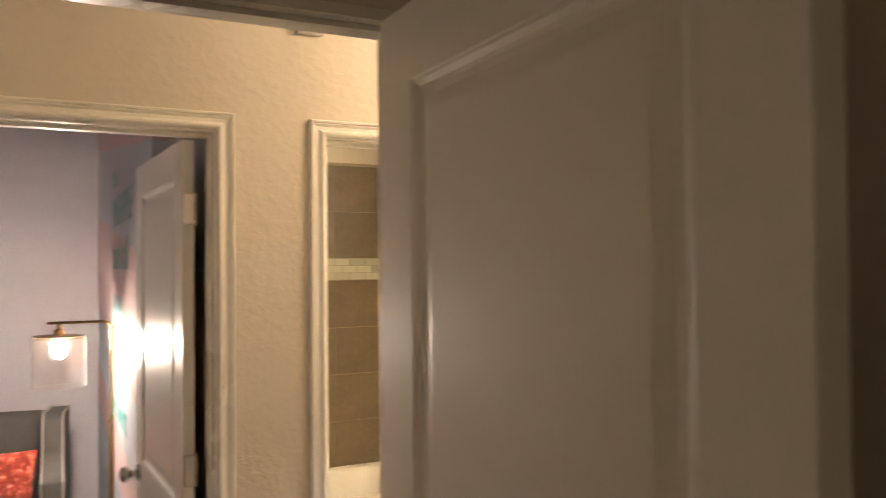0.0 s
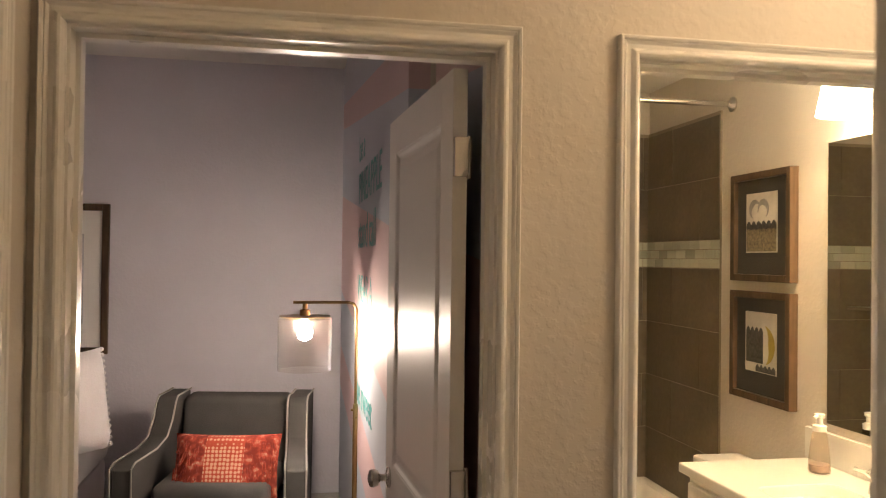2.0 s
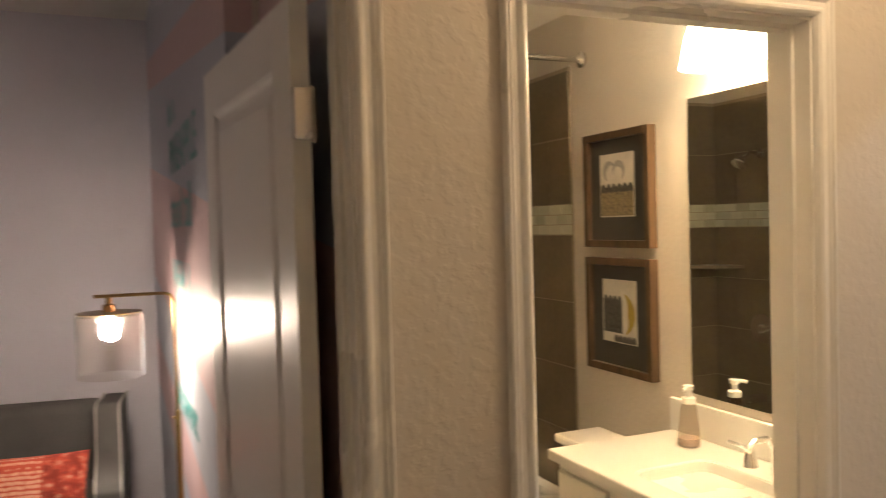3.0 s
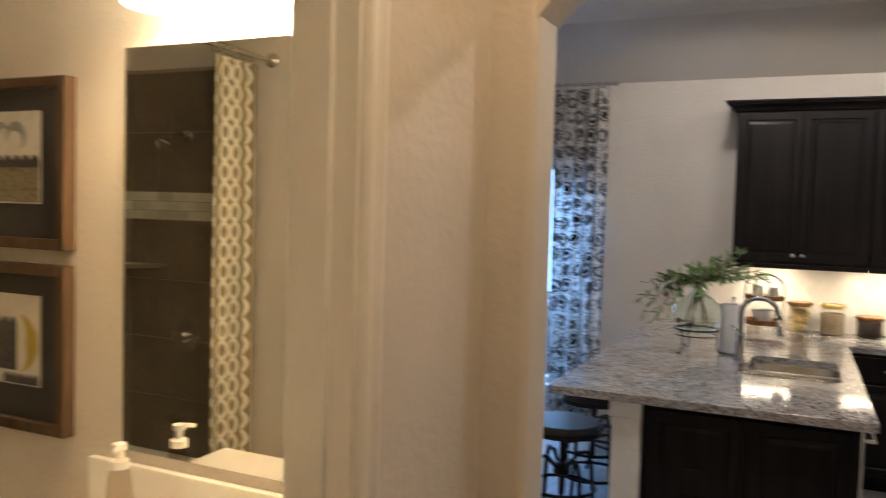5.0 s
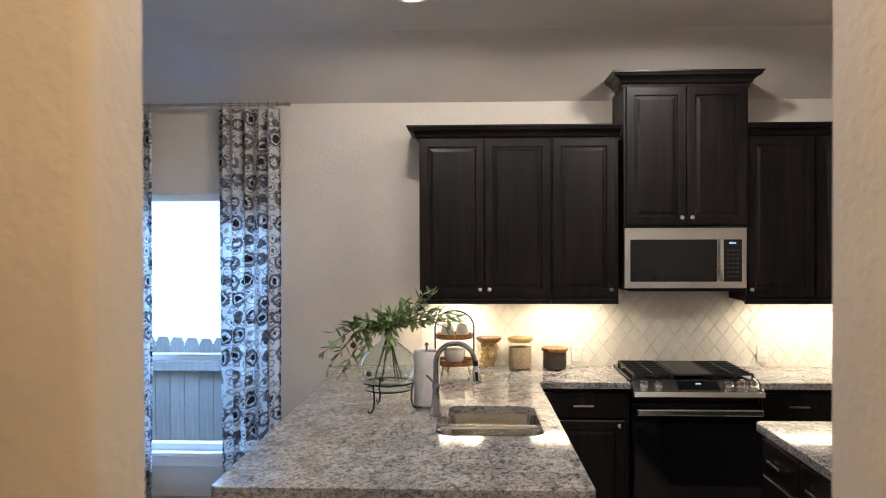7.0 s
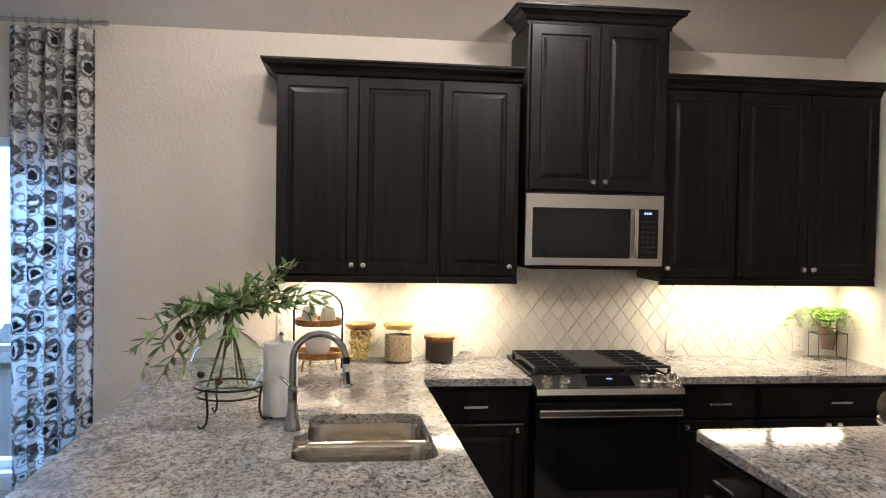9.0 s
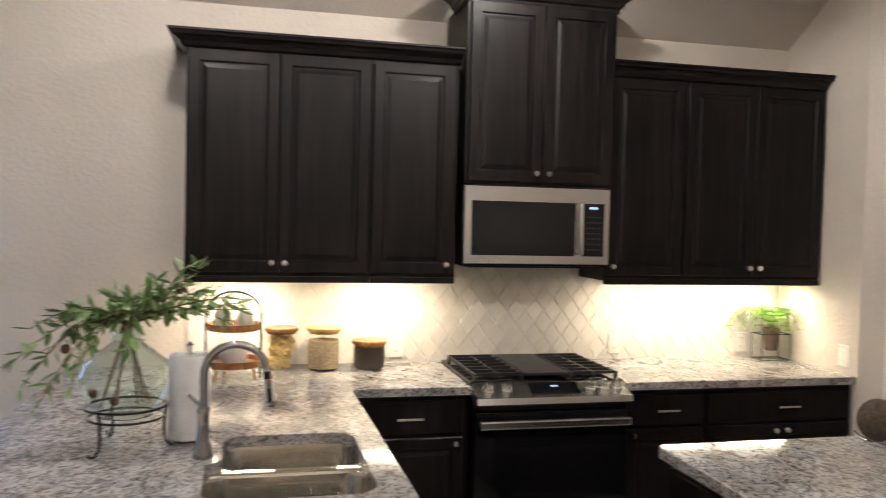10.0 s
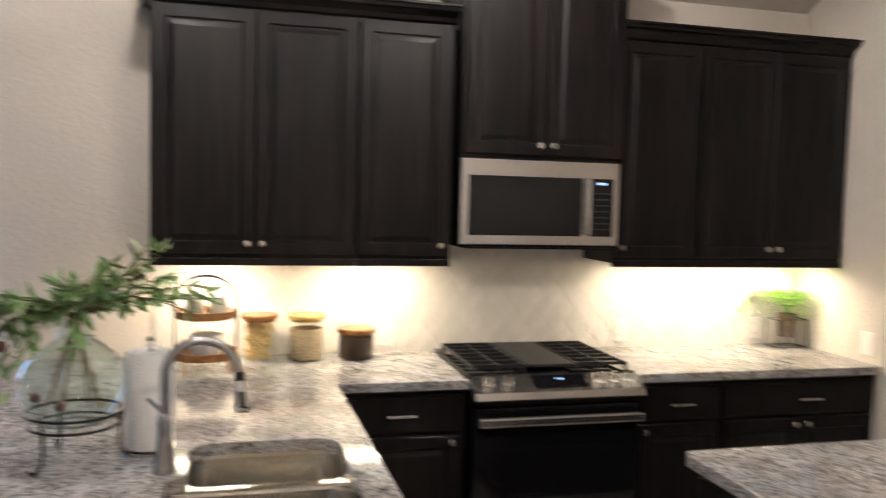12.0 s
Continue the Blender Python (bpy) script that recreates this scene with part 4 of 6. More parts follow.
def pleated(w, h, folds, amp, seed, drift=0.03, n=110, rows=24):
    """A hanging pleated cloth in the y-z plane, y from 0 to w, with thickness."""
    rnd = random.Random(seed)
    ph = [rnd.uniform(0, 6.28) for _ in range(4)]
    bm = bmesh.new()
    grid = []
    for layer in (0, 0.003):
        g = []
        for r in range(rows + 1):
            v = r / rows
            row = []
            for i in range(n + 1):
                u = i / n
                a = amp * (0.65 + 0.5 * (1 - v)) * math.sin(2 * math.pi * folds * u + ph[0] + 0.5 * math.sin(3 * u + ph[1] + 2 * v))
                a += 0.3 * amp * math.sin(2 * math.pi * folds * 1.7 * u + ph[2])
                y = w * u + drift * math.sin(2.5 * v + ph[3]) * (1 - v) * (u - 0.5)
                row.append(bm.verts.new((a + layer, y, h * v)))
            g.append(row)
        grid.append(g)
    for g in grid:
        for r in range(rows):
            for i in range(n):
                bm.faces.new((g[r][i], g[r][i + 1], g[r + 1][i + 1], g[r + 1][i]))
    for i in range(n):
        for r in (0, rows):
            bm.faces.new((grid[0][r][i], grid[1][r][i], grid[1][r][i + 1], grid[0][r][i + 1]))
    for r in range(rows):
        for i in (0, n):
            bm.faces.new((grid[0][r][i], grid[0][r + 1][i], grid[1][r + 1][i], grid[1][r][i]))
    bmesh.ops.recalc_face_normals(bm, faces=bm.faces)
    return bm


for y0, w in ((4.975, 0.42), (5.85, 0.42)):
    cu = thing("curtain", pose(W - 0.095, y0, 0.02), "white curtain panel printed with grey medallions, hanging from rings", "curtain", "window curtains")
    part("cloth", pleated(w, 2.63, 5, 0.034, int(y0 * 10)), M_CURTAIN, cu, "", True)
    for k in range(7):
        c = (0, 0.02 + k * (w - 0.04) / 6, 2.662)
        part("ring", tube([(c[0] + 0.02 * math.cos(a), c[1], c[2] + 0.02 * math.sin(a)) for a in [j * math.pi / 6 for j in range(12)]], 0.0025, 6, closed=True), M_NICKEL, cu, "", True)
rod = thing("curtain_rod", pose(W - 0.095, 5.7, 2.682), "long brushed metal curtain rod on brackets", "curtain rod")
part("rod", tube([(0, -0.765, 0), (0, 0.80, 0)], 0.011, 12), M_NICKEL, rod, "", True)
for y in (-0.775, 0.81):
    part("finial", lathe([(0.011, -0.02), (0.016, -0.015), (0.016, 0.015), (0.011, 0.02)], 12, Matrix.Translation((0, y, 0)) @ pose(0, 0, 0, 90)), M_NICKEL, rod, "", True)
for y in (-0.66, 0.72):
    part("bracket", one(0.0, y - 0.01, -0.02, 0.093, y + 0.01, 0.0), M_NICKEL, rod)

# ---- stools ----
def stool(m):
    s = thing("bar_stool", m, "black metal swivel bar stool with round wooden seat", "stool", "bar stools at the peninsula")
    part("seat", lathe([(0.17, 0.635), (0.18, 0.64), (0.182, 0.665), (0.175, 0.672), (0.01, 0.673)], 36), M_SEAT, s, "round dark wood seat", True)
    part("rim", lathe([(0.176, 0.615), (0.186, 0.615), (0.186, 0.640), (0.176, 0.640)], 36), M_BLACKMETAL, s, "", True)
    part("screw", lathe([(0.016, 0.30), (0.016, 0.62)], 12), M_BLACKMETAL, s, "", True)
    part("hub", lathe([(0.03, 0.40), (0.045, 0.41), (0.045, 0.45), (0.03, 0.46)], 16), M_BLACKMETAL, s, "", True)
    for k in range(4):
        a = math.pi / 4 + k * math.pi / 2
        p = [(r * math.cos(a), r * math.sin(a), z) for r, z in ((0.03, 0.43), (0.09, 0.50), (0.14, 0.50), (0.165, 0.44), (0.185, 0.20), (0.215, 0.0))]
        part("leg", tube(p, 0.0105, 8), M_BLACKMETAL, s, "", True)
    for z, r in ((0.20, 0.185), (0.34, 0.165)):
        part("foot_ring", tube([(r * math.cos(a), r * math.sin(a), z) for a in [j * math.pi / 14 for j in range(28)]], 0.009, 8, closed=True), M_BLACKMETAL, s, "", True)
    return s


M_SEAT = mat("dark_seat_wood", (0.05, 0.045, 0.045), 0.17, 0, 0.3, 3, 60, 0.02, (1, 8, 1))
st = stool(pose(6.02, 4.60, 0))
copy_thing(st, pose(6.72, 4.62, 0, 0, 0, 25))
copy_thing(st, pose(7.40, 4.60, 0, 0, 0, 50))

# ---- recessed lights in the ceiling ----
# the pair at x 5.2 is out of view, added to match its lamps
for lx, ly in ((7.2, 4.0), (7.2, 2.5), (5.2, 4.0), (5.2, 2.5)):
    cl = thing("recessed_light", pose(lx, ly, 3.05), "white recessed ceiling downlight, lit", "ceiling light", "kitchen downlights")
    part("trim", lathe([(0.062, -0.001), (0.085, -0.001), (0.085, -0.006), (0.064, -0.009)], 28, cap=False), M_PLASTIC, cl, "", True)
    part("lens", lathe([(0.062, -0.003), (0.061, -0.004)], 28), M_CANLIGHT, cl, "glowing lens")
# LED strips below the wall cabinets
for y0, y1 in ((3.62, 3.95), (2.86, 3.3), (1.25, 1.85), (0.78, 1.2)):
    ls = thing("undercabinet_light", pose(8.2, (y0 + y1) / 2, 1.375), "slim lit light bar under the wall cabinets", "light", "under-cabinet lights")
    part("housing", one(-0.03, -(y1 - y0) / 2, -0.014, 0.03, (y1 - y0) / 2, 0, 0.002), M_PLASTIC, ls)
    part("diffuser", one(-0.025, -(y1 - y0) / 2 + 0.01, -0.017, 0.025, (y1 - y0) / 2 - 0.01, -0.0145), M_LED, ls, "glowing diffuser")
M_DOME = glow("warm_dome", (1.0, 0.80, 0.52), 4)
# the second fixture is unseen, added in the start room with its lamp
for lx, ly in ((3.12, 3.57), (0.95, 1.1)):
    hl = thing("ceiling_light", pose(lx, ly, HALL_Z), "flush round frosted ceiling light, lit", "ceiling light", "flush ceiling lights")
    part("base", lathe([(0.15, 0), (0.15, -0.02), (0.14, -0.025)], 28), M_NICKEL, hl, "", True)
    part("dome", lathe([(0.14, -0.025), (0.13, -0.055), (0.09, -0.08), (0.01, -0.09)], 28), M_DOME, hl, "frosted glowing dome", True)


# ---- backsplash tiles: lantern shapes in offset rows ----
TW, TH = 0.106, 0.136


def tile_mesh(half=0):
    quarter = [(0, -0.5), (0.075, -0.455), (0.13, -0.375), (0.19, -0.29), (0.25, -0.25), (0.31, -0.21), (0.37, -0.125), (0.425, -0.045), (0.5, 0)]
    outline = quarter + [(x, -z) for x, z in reversed(quarter[:-1])]
    right = [(x, z) for x, z in outline]
    left = [(-x, z) for x, z in reversed(outline[1:-1])]
    pts = right + left if not half else (right if half > 0 else [(-x, z) for x, z in reversed(right)])
    g = 0.965
    bm = bmesh.new()
    loops = [[bm.verts.new((-d, x * TW * g * s, z * TH * g * s)) for x, z in pts] for d, s in ((0, 1), (0.0035, 1), (0.0055, 0.94))]
    k = len(pts)
    for p0, p1 in zip(loops, loops[1:]):
        for j in range(k):
            bm.faces.new((p0[j], p0[(j + 1) % k], p1[(j + 1) % k], p1[j]))
    bm.faces.new(loops[-1])
    bmesh.ops.recalc_face_normals(bm, faces=bm.faces)
    me = bpy.data.meshes.new("tile")
    bm.to_mesh(me)
    bm.free()
    me.materials.append(M_TILE)
    return me


full, half_tile = tile_mesh(), tile_mesh(-1)
rows = int(0.56 / (TH / 2)) + 1
for r in range(rows):
    zc = 0.915 + r * TH / 2
    off = TW / 2 if r % 2 else 0
    n = int((4.03 - 0.70) / TW) + 1
    for i in range(n):
        yc = 4.028 - off - i * TW
        edge = i == 0 and not off
        if yc < 0.71 or zc > 1.49:
            continue
        if zc > 1.40 and not 1.96 < yc < 2.78:
            continue
        tl = new("tile", half_tile if edge else full)
        tl.parent = splash
        tl.location = (W - 0.006, yc, zc)
        tl.rotation_euler = (random.gauss(0, 0.004), 0, random.gauss(0, 0.006))

# floor planks, cut at the walls
x_len, y_w = 1.22, 0.18
plank_meshes = {}
for j in range(44):
    x0 = 3.60 - (j * 0.43) % x_len
    while x0 < 8.39:
        a, b = max(3.60, x0), min(8.395, x0 + x_len)
        size = round(b - a, 3)
        if size > 0.02:
            if size not in plank_meshes:
                pm = bpy.data.meshes.new("plank")
                bm = one(0, 0, -0.006, size - 0.003, y_w - 0.003, 0.0, 0.0015)
                bm.to_mesh(pm)
                bm.free()
                pm.materials.append(M_PLANK)
                plank_meshes[size] = pm
            pl = new("plank", plank_meshes[size])
            pl.parent = floor_kitchen
            pl.location = (a, -0.47 + j * y_w, 0)
        x0 += x_len


# ---- bathroom ----
M_BTILE = mat("brown_grey_wall_tile", (0.165, 0.13, 0.09), 0.3, 0, 0.22, 4, 40, 0.01, random_tone=0.10)
M_MOSAIC = mat("pale_green_glass_mosaic", (0.50, 0.50, 0.40), 0.15, 0, 0.1, 10, 60, 0.0, random_tone=0.22)
M_BGROUT = mat("beige_grout", (0.34, 0.29, 0.22), 0.9, 0, 0.1, 20, 150, 0.05)


def tiled(name, m, width):
    """Shower tiling on a wall: local x along the wall, front to -y."""
    bed = structure(name, one(0, 0, 0.40, width, 0.008, 2.36), M_BGROUT, "brown-grey shower wall tile with a pale glass mosaic band", "tile wall")
    bed.matrix_world = m
    meshes = {}

    def put(x0, x1, z0, z1, material, g):
        key = (round(x1 - x0, 3), round(z1 - z0, 3), material.name)
        if key not in meshes:
            bm = one(0, -0.006, 0, x1 - x0 - g, 0, z1 - z0 - g, 0.0012)
            me = bpy.data.meshes.new("tile")
            bm.to_mesh(me)
            bm.free()
            me.materials.append(material)
            meshes[key] = me
        o = new("tile", meshes[key])
        o.parent = bed
        o.location = (x0, 0, z0)

    zs = [0.40, 0.70, 1.00, 1.30, 1.604]
    upper = [1.744, 2.044, 2.344]
    for lo in (zs, upper):
        for r, (z0, z1) in enumerate(zip(lo, lo[1:])):
            x = -0.3 if r % 2 else 0.0
            while x < width:
                a, b = max(0, x), min(width, x + 0.6)
                if b - a > 0.03:
                    put(a, b, z0, z1, M_BTILE, 0.003)
                x += 0.6
    for r in range(3):
        x = -0.05 if r % 2 else 0.0
        while x < width:
            a, b = max(0, x), min(width, x + 0.10)
            if b - a > 0.02:
                put(a, b, 1.605 + r * 0.0463, 1.605 + (r + 1) * 0.0463, M_MOSAIC, 0.003)
            x += 0.10
    return bed


tiled("tile_bath_north", pose(2.25, 6.742, 0), 1.54)
tiled("tile_bath_east", pose(3.782, 6.742, 0, 0, 0, -90), 0.78)
tiled("tile_bath_west", pose(2.258, 5.962, 0, 0, 0, 90), 0.78)

tub = thing("bathtub", pose(3.02, 6.35, 0), "white alcove bathtub with a flat rim", "bathtub")
bm = bmesh.new()
loops = []
for ins, z, r in ((0, 0, 0.01), (0, 0.40, 0.01), (0.006, 0.415, 0.012), (0.07, 0.415, 0.10), (0.085, 0.40, 0.10), (0.13, 0.12, 0.12), (0.20, 0.09, 0.12)):
    loops.append([bm.verts.new((x, y, z)) for x, y in rounded(-0.752 + ins, -0.37 + ins, 0.752 - ins, 0.38 - ins, r, 5)])
for p0, p1 in zip(loops, loops[1:]):
    for j in range(len(p0)):
        bm.faces.new((p0[j], p0[(j + 1) % len(p0)], p1[(j + 1) % len(p0)], p1[j]))
bm.faces.new(loops[-1])
bmesh.ops.recalc_face_normals(bm, faces=bm.faces)
part("basin", bm, M_WHITE, tub, "", True)

srod = thing("shower_rod", pose(2.25, 5.87, 2.37), "chrome shower curtain rod between two walls", "rod")
part("rod", tube([(0.0, 0, 0), (1.54, 0, 0)], 0.0125, 12), M_NICKEL, srod, "", True)
for x, a in ((0.0, 90), (1.54, -90)):
    part("flange", lathe([(0.035, 0), (0.035, 0.008), (0.018, 0.02), (0.014, 0.03)], 20, Matrix.Translation((x, 0, 0)) @ pose(0, 0, 0, 0, a, 0)), M_NICKEL, srod, "", True)


def lattice_cloth(name):
    m, t, p = node_mat(name)
    co = t.nodes.new("ShaderNodeTexCoord")
    sep = t.nodes.new("ShaderNodeSeparateXYZ")
    t.links.new(co.outputs["Object"], sep.inputs[0])

    def calc(op, a, b=0.0):
        n = t.nodes.new("ShaderNodeMath")
        n.operation = op
        for k, v in ((0, a), (1, b)):
            if isinstance(v, (int, float)):
                n.inputs[k].default_value = v
            else:
                t.links.new(v, n.inputs[k])
        return n.outputs[0]

    # two sets of wavy lines that meet in pointed ovals
    wave = calc("MULTIPLY", calc("SINE", calc("MULTIPLY", sep.outputs["Z"], 36.0)), 0.78)
    across = calc("MULTIPLY", sep.outputs["Y"], 41.0)
    line_a = calc("ABSOLUTE", calc("SINE", calc("ADD", across, wave)))
    line_b = calc("ABSOLUTE", calc("SINE", calc("SUBTRACT", across, wave)))
    prod = calc("MINIMUM", line_a, line_b)
    r = ramp(t, [(0.0, (0.76, 0.73, 0.62)), (0.30, (0.76, 0.73, 0.62)), (0.36, (0.27, 0.235, 0.14)), (1.0, (0.30, 0.26, 0.16))])
    t.links.new(prod, r.inputs["Fac"])
    t.links.new(r.outputs["Color"], p.inputs["Base Color"])
    p.inputs["Roughness"].default_value = 0.85
    return m


sc = thing("shower_curtain", pose(2.655, 5.87, 0.13, 0, 0, 90), "olive and cream lattice-print shower curtain, gathered to one side", "curtain")
part("cloth", pleated(0.265, 2.20, 3, 0.013, 5, n=70, rows=14), lattice_cloth("olive_lattice_cloth"), sc, "", True)
for k in range(6):
    yk = 0.015 + k * 0.046
    part("ring", tube([(0.022 * math.cos(a), yk, 2.23 + 0.022 * math.sin(a)) for a in [j * math.pi / 6 for j in range(12)]], 0.0025, 6, closed=True), M_NICKEL, sc, "", True)

sh = thing("wall_shower", pose(2.266, 6.36, 2.02), "chrome shower head on a bent arm", "shower head")
part("flange", lathe([(0.03, 0), (0.028, 0.006), (0.012, 0.01)], 18, pose(0, 0, 0, 0, 90)), M_CHROME, sh, "", True)
part("arm", tube([(0, 0, 0), (0.08, 0, 0.01), (0.14, 0, -0.03)], 0.009, 10), M_CHROME, sh, "", True)
part("head", lathe([(0.012, 0), (0.02, 0.02), (0.042, 0.045), (0.042, 0.055)], 20, Matrix.Translation((0.13, 0, -0.022)) @ pose(0, 0, 0, 0, 140)), M_CHROME, sh, "", True)
sv = thing("shower_valve", pose(2.266, 6.36, 1.02), "round chrome shower valve with lever", "valve")
part("plate", lathe([(0.085, 0), (0.083, 0.008), (0.03, 0.014), (0.028, 0.05)], 26, pose(0, 0, 0, 0, 90)), M_CHROME, sv, "", True)
part("lever", tube([(0.045, 0, 0), (0.05, -0.04, 0.0), (0.055, -0.09, 0.015)], 0.008, 10), M_CHROME, sv, "", True)
ts = thing("tub_spout", pose(2.266, 6.36, 0.62), "short chrome bathtub filler spout", "spout")
part("spout", lathe([(0.026, 0), (0.026, 0.1), (0.02, 0.13)], 18, pose(0, 0, 0, 0, 90)), M_CHROME, ts, "", True)
bm = bmesh.new()
tri = [(0, 0), (0.24, 0), (0.17, -0.12), (0.10, -0.19), (0, -0.24)]
bm = slab(tri, [], 0, 0.018)
shelf = mesh_object("corner_shelf", bm, M_BTILE)
shelf.matrix_world = pose(2.266, 6.734, 1.36)
tagged(shelf, "brown-grey tile corner shelf in the shower", "shelf")

# vanity
van = thing("vanity", pose(3.27, 5.28, 0, 0, 0, EAST), "white painted bathroom vanity cabinet with drawers", "vanity")
bm = one(0, 0, 0.09, 1.02, 0.51, 0.835)
box(bm, 0.0, 0.06, 0, 1.02, 0.51, 0.09)
part("body", bm, M_TRIM, van)
for x0, w in ((0.02, 0.28), (0.725, 0.28)):
    for z, h in ((0.655, 0.15), (0.39, 0.25), (0.115, 0.26)):
        d = part("drawer", panel(w, h, DOOR_RINGS if h > 0.2 else DRAWER_RINGS, m=Matrix.Translation((x0, 0, z))), M_TRIM, van)
        part("knob", lathe([(0.008, 0), (0.006, 0.012), (0.015, 0.02), (0.013, 0.028), (0.003, 0.03)], 14, pose(x0 + w / 2, -0.018, z + h / 2, 90)), M_BLACKMETAL, d, "dark bronze knob", True)
for x0, kx in ((0.312, 0.495), (0.518, 0.545)):
    d = part("door", panel(0.20, 0.67, DOOR_RINGS, m=Matrix.Translation((x0, 0, 0.115))), M_TRIM, van)
    part("knob", lathe([(0.008, 0), (0.006, 0.012), (0.015, 0.02), (0.013, 0.028), (0.003, 0.03)], 14, pose(kx, -0.018, 0.72, 90)), M_BLACKMETAL, d, "dark bronze knob", True)
vt = thing("bathroom_countertop", pose(0, 0, 0), "cream cultured-marble vanity top with moulded basin", "countertop")
part("top", slab([(3.235, 4.258), (3.788, 4.258), (3.788, 5.30), (3.235, 5.30)], [rounded(3.33, 4.48, 3.63, 4.95, 0.05)], 0.837, 0.872, 0.006), M_WHITE, vt)
part("splash", one(3.768, 4.258, 0.873, 3.789, 5.30, 0.995, 0.003), M_WHITE, vt)
bs = bowl(3.335, 4.485, 3.625, 4.945, 0.05, 0.12)
bs.transform(Matrix.Translation((0, 0, 0.868)))
part("basin", bs, M_WHITE, vt, "", True)
bf = thing("basin_faucet", pose(3.69, 4.715, 0.872), "chrome two-handle basin faucet", "faucet")
part("spout", tube([(0, 0, 0), (0, 0, 0.08), (-0.03, 0, 0.115), (-0.08, 0, 0.115), (-0.11, 0, 0.09)], 0.011, 12), M_CHROME, bf, "", True)
for y in (-0.10, 0.10):
    part("handle_base", lathe([(0.024, 0), (0.022, 0.01), (0.016, 0.045), (0.012, 0.055)], 18, Matrix.Translation((0, y, 0))), M_CHROME, bf, "", True)
    part("lever", tube([(0, y, 0.05), (-0.02, y * 1.25, 0.065), (-0.035, y * 1.6, 0.07)], 0.007, 8), M_CHROME, bf, "", True)
sb = thing("soap_bottle", pose(3.68, 5.09, 0.872), "clear foaming soap bottle with a white pump", "bottle")
M_SOAP = mat("pale_soap", (0.62, 0.50, 0.46), 0.2, 0, 0.03)
part("body", lathe([(0.037, 0), (0.039, 0.01), (0.036, 0.06), (0.028, 0.13), (0.022, 0.15)], 24), thin_glass("soap_bottle_plastic", (0.85, 0.80, 0.74), 0.12), sb, "", True)
part("soap", lathe([(0.033, 0.004), (0.035, 0.03), (0.001, 0.031)], 24), M_SOAP, sb, "", True)
pump = part("pump", lathe([(0.024, 0.15), (0.024, 0.17), (0.012, 0.175), (0.012, 0.195), (0.018, 0.198), (0.018, 0.212), (0.004, 0.214)], 20), M_PLASTIC, sb, "white plastic pump", True)
part("nozzle", tube([(0, 0, 0.206), (-0.02, -0.012, 0.207), (-0.038, -0.022, 0.202)], 0.006, 8), M_PLASTIC, pump, "", True)
M_MIRROR, tm, pmir = node_mat("mirror_silver")
pmir.inputs["Base Color"].default_value = (0.86, 0.87, 0.85, 1)
pmir.inputs["Metallic"].default_value, pmir.inputs["Roughness"].default_value = 1.0, 0.0
mirror = tagged(mesh_object("mirror", one(3.784, 4.28, 1.027, 3.7895, 5.19, 2.095), M_MIRROR), "plain frameless bathroom mirror above the vanity", "mirror")

M_SHADE = glow("lit_frosted_glass", (1.0, 0.82, 0.56), 26)
vl = thing("vanity_light", pose(3.79, 4.70, 2.37), "nickel vanity light with three lit frosted glass shades", "wall light")
part("backplate", one(-0.025, -0.36, -0.03, -0.001, 0.36, 0.03, 0.004), M_NICKEL, vl)
for y in (-0.24, 0.0, 0.24):
    part("arm", tube([(-0.02, y, 0), (-0.09, y, 0), (-0.10, y, -0.02)], 0.008, 8), M_NICKEL, vl, "", True)
    part("shade", lathe([(0.035, 0.0), (0.06, -0.03), (0.085, -0.10), (0.105, -0.20)], 22, Matrix.Translation((-0.115, y, -0.015)), cap=False), M_SHADE, vl, "glowing frosted glass shade", True)


def scalloped(x0, x1, z0, z1, waves, height):
    """A flat block whose upper edge is scalloped."""
    n = waves * 8
    pts = [(x0, z0), (x1, z0)]
    pts += [(x1 + (x0 - x1) * k / n, z1 + height * abs(math.sin(math.pi * waves * k / n))) for k in range(n + 1)]
    bm = slab(pts, [], 0, 0.0008)
    bm.transform(pose(0, 0, 0, 90))
    return bm


def crescent(cx, cz, r, w, a0, a1, n=24):
    pts = []
    for k in range(n + 1):
        a = radians(a0 + (a1 - a0) * k / n)
        pts.append((cx + r * math.cos(a), cz + r * math.sin(a)))
    for k in range(n, -1, -1):
        u = k / n
        a = radians(a0 + (a1 - a0) * u)
        q = r - w * math.sin(math.pi * u) - 0.002
        pts.append((cx + q * math.cos(a), cz + q * math.sin(a)))
    bm = slab(pts, [], 0, 0.0008)
    bm.transform(pose(0, 0, 0, 90))
    return bm


M_PRINTPAPER = mat("cream_print_paper", (0.62, 0.59, 0.53), 0.35, 0, 0.12, 18, 90, 0.0)
M_PRINTDARK = mat("charcoal_print_ink", (0.075, 0.07, 0.066), 0.4, 0, 0.75, 60, 130, 0.0)
M_PRINTTAN = mat("tan_print_ink", (0.24, 0.20, 0.125), 0.4, 0, 0.7, 70, 130, 0.0)
M_PRINTGREY = mat("pale_grey_print_ink", (0.32, 0.31, 0.30), 0.4, 0, 0.2, 30, 90, 0.0)
M_PRINTOCHRE = mat("ochre_print_ink", (0.42, 0.32, 0.05), 0.4, 0, 0.2, 30, 90, 0.0)
M_FRAMEW = stained("brown_frame_wood", (0.045, 0.028, 0.017), (0.115, 0.072, 0.042))
M_MAT = mat("dark_grey_mat_board", (0.055, 0.05, 0.045), 0.7, 0, 0.05)
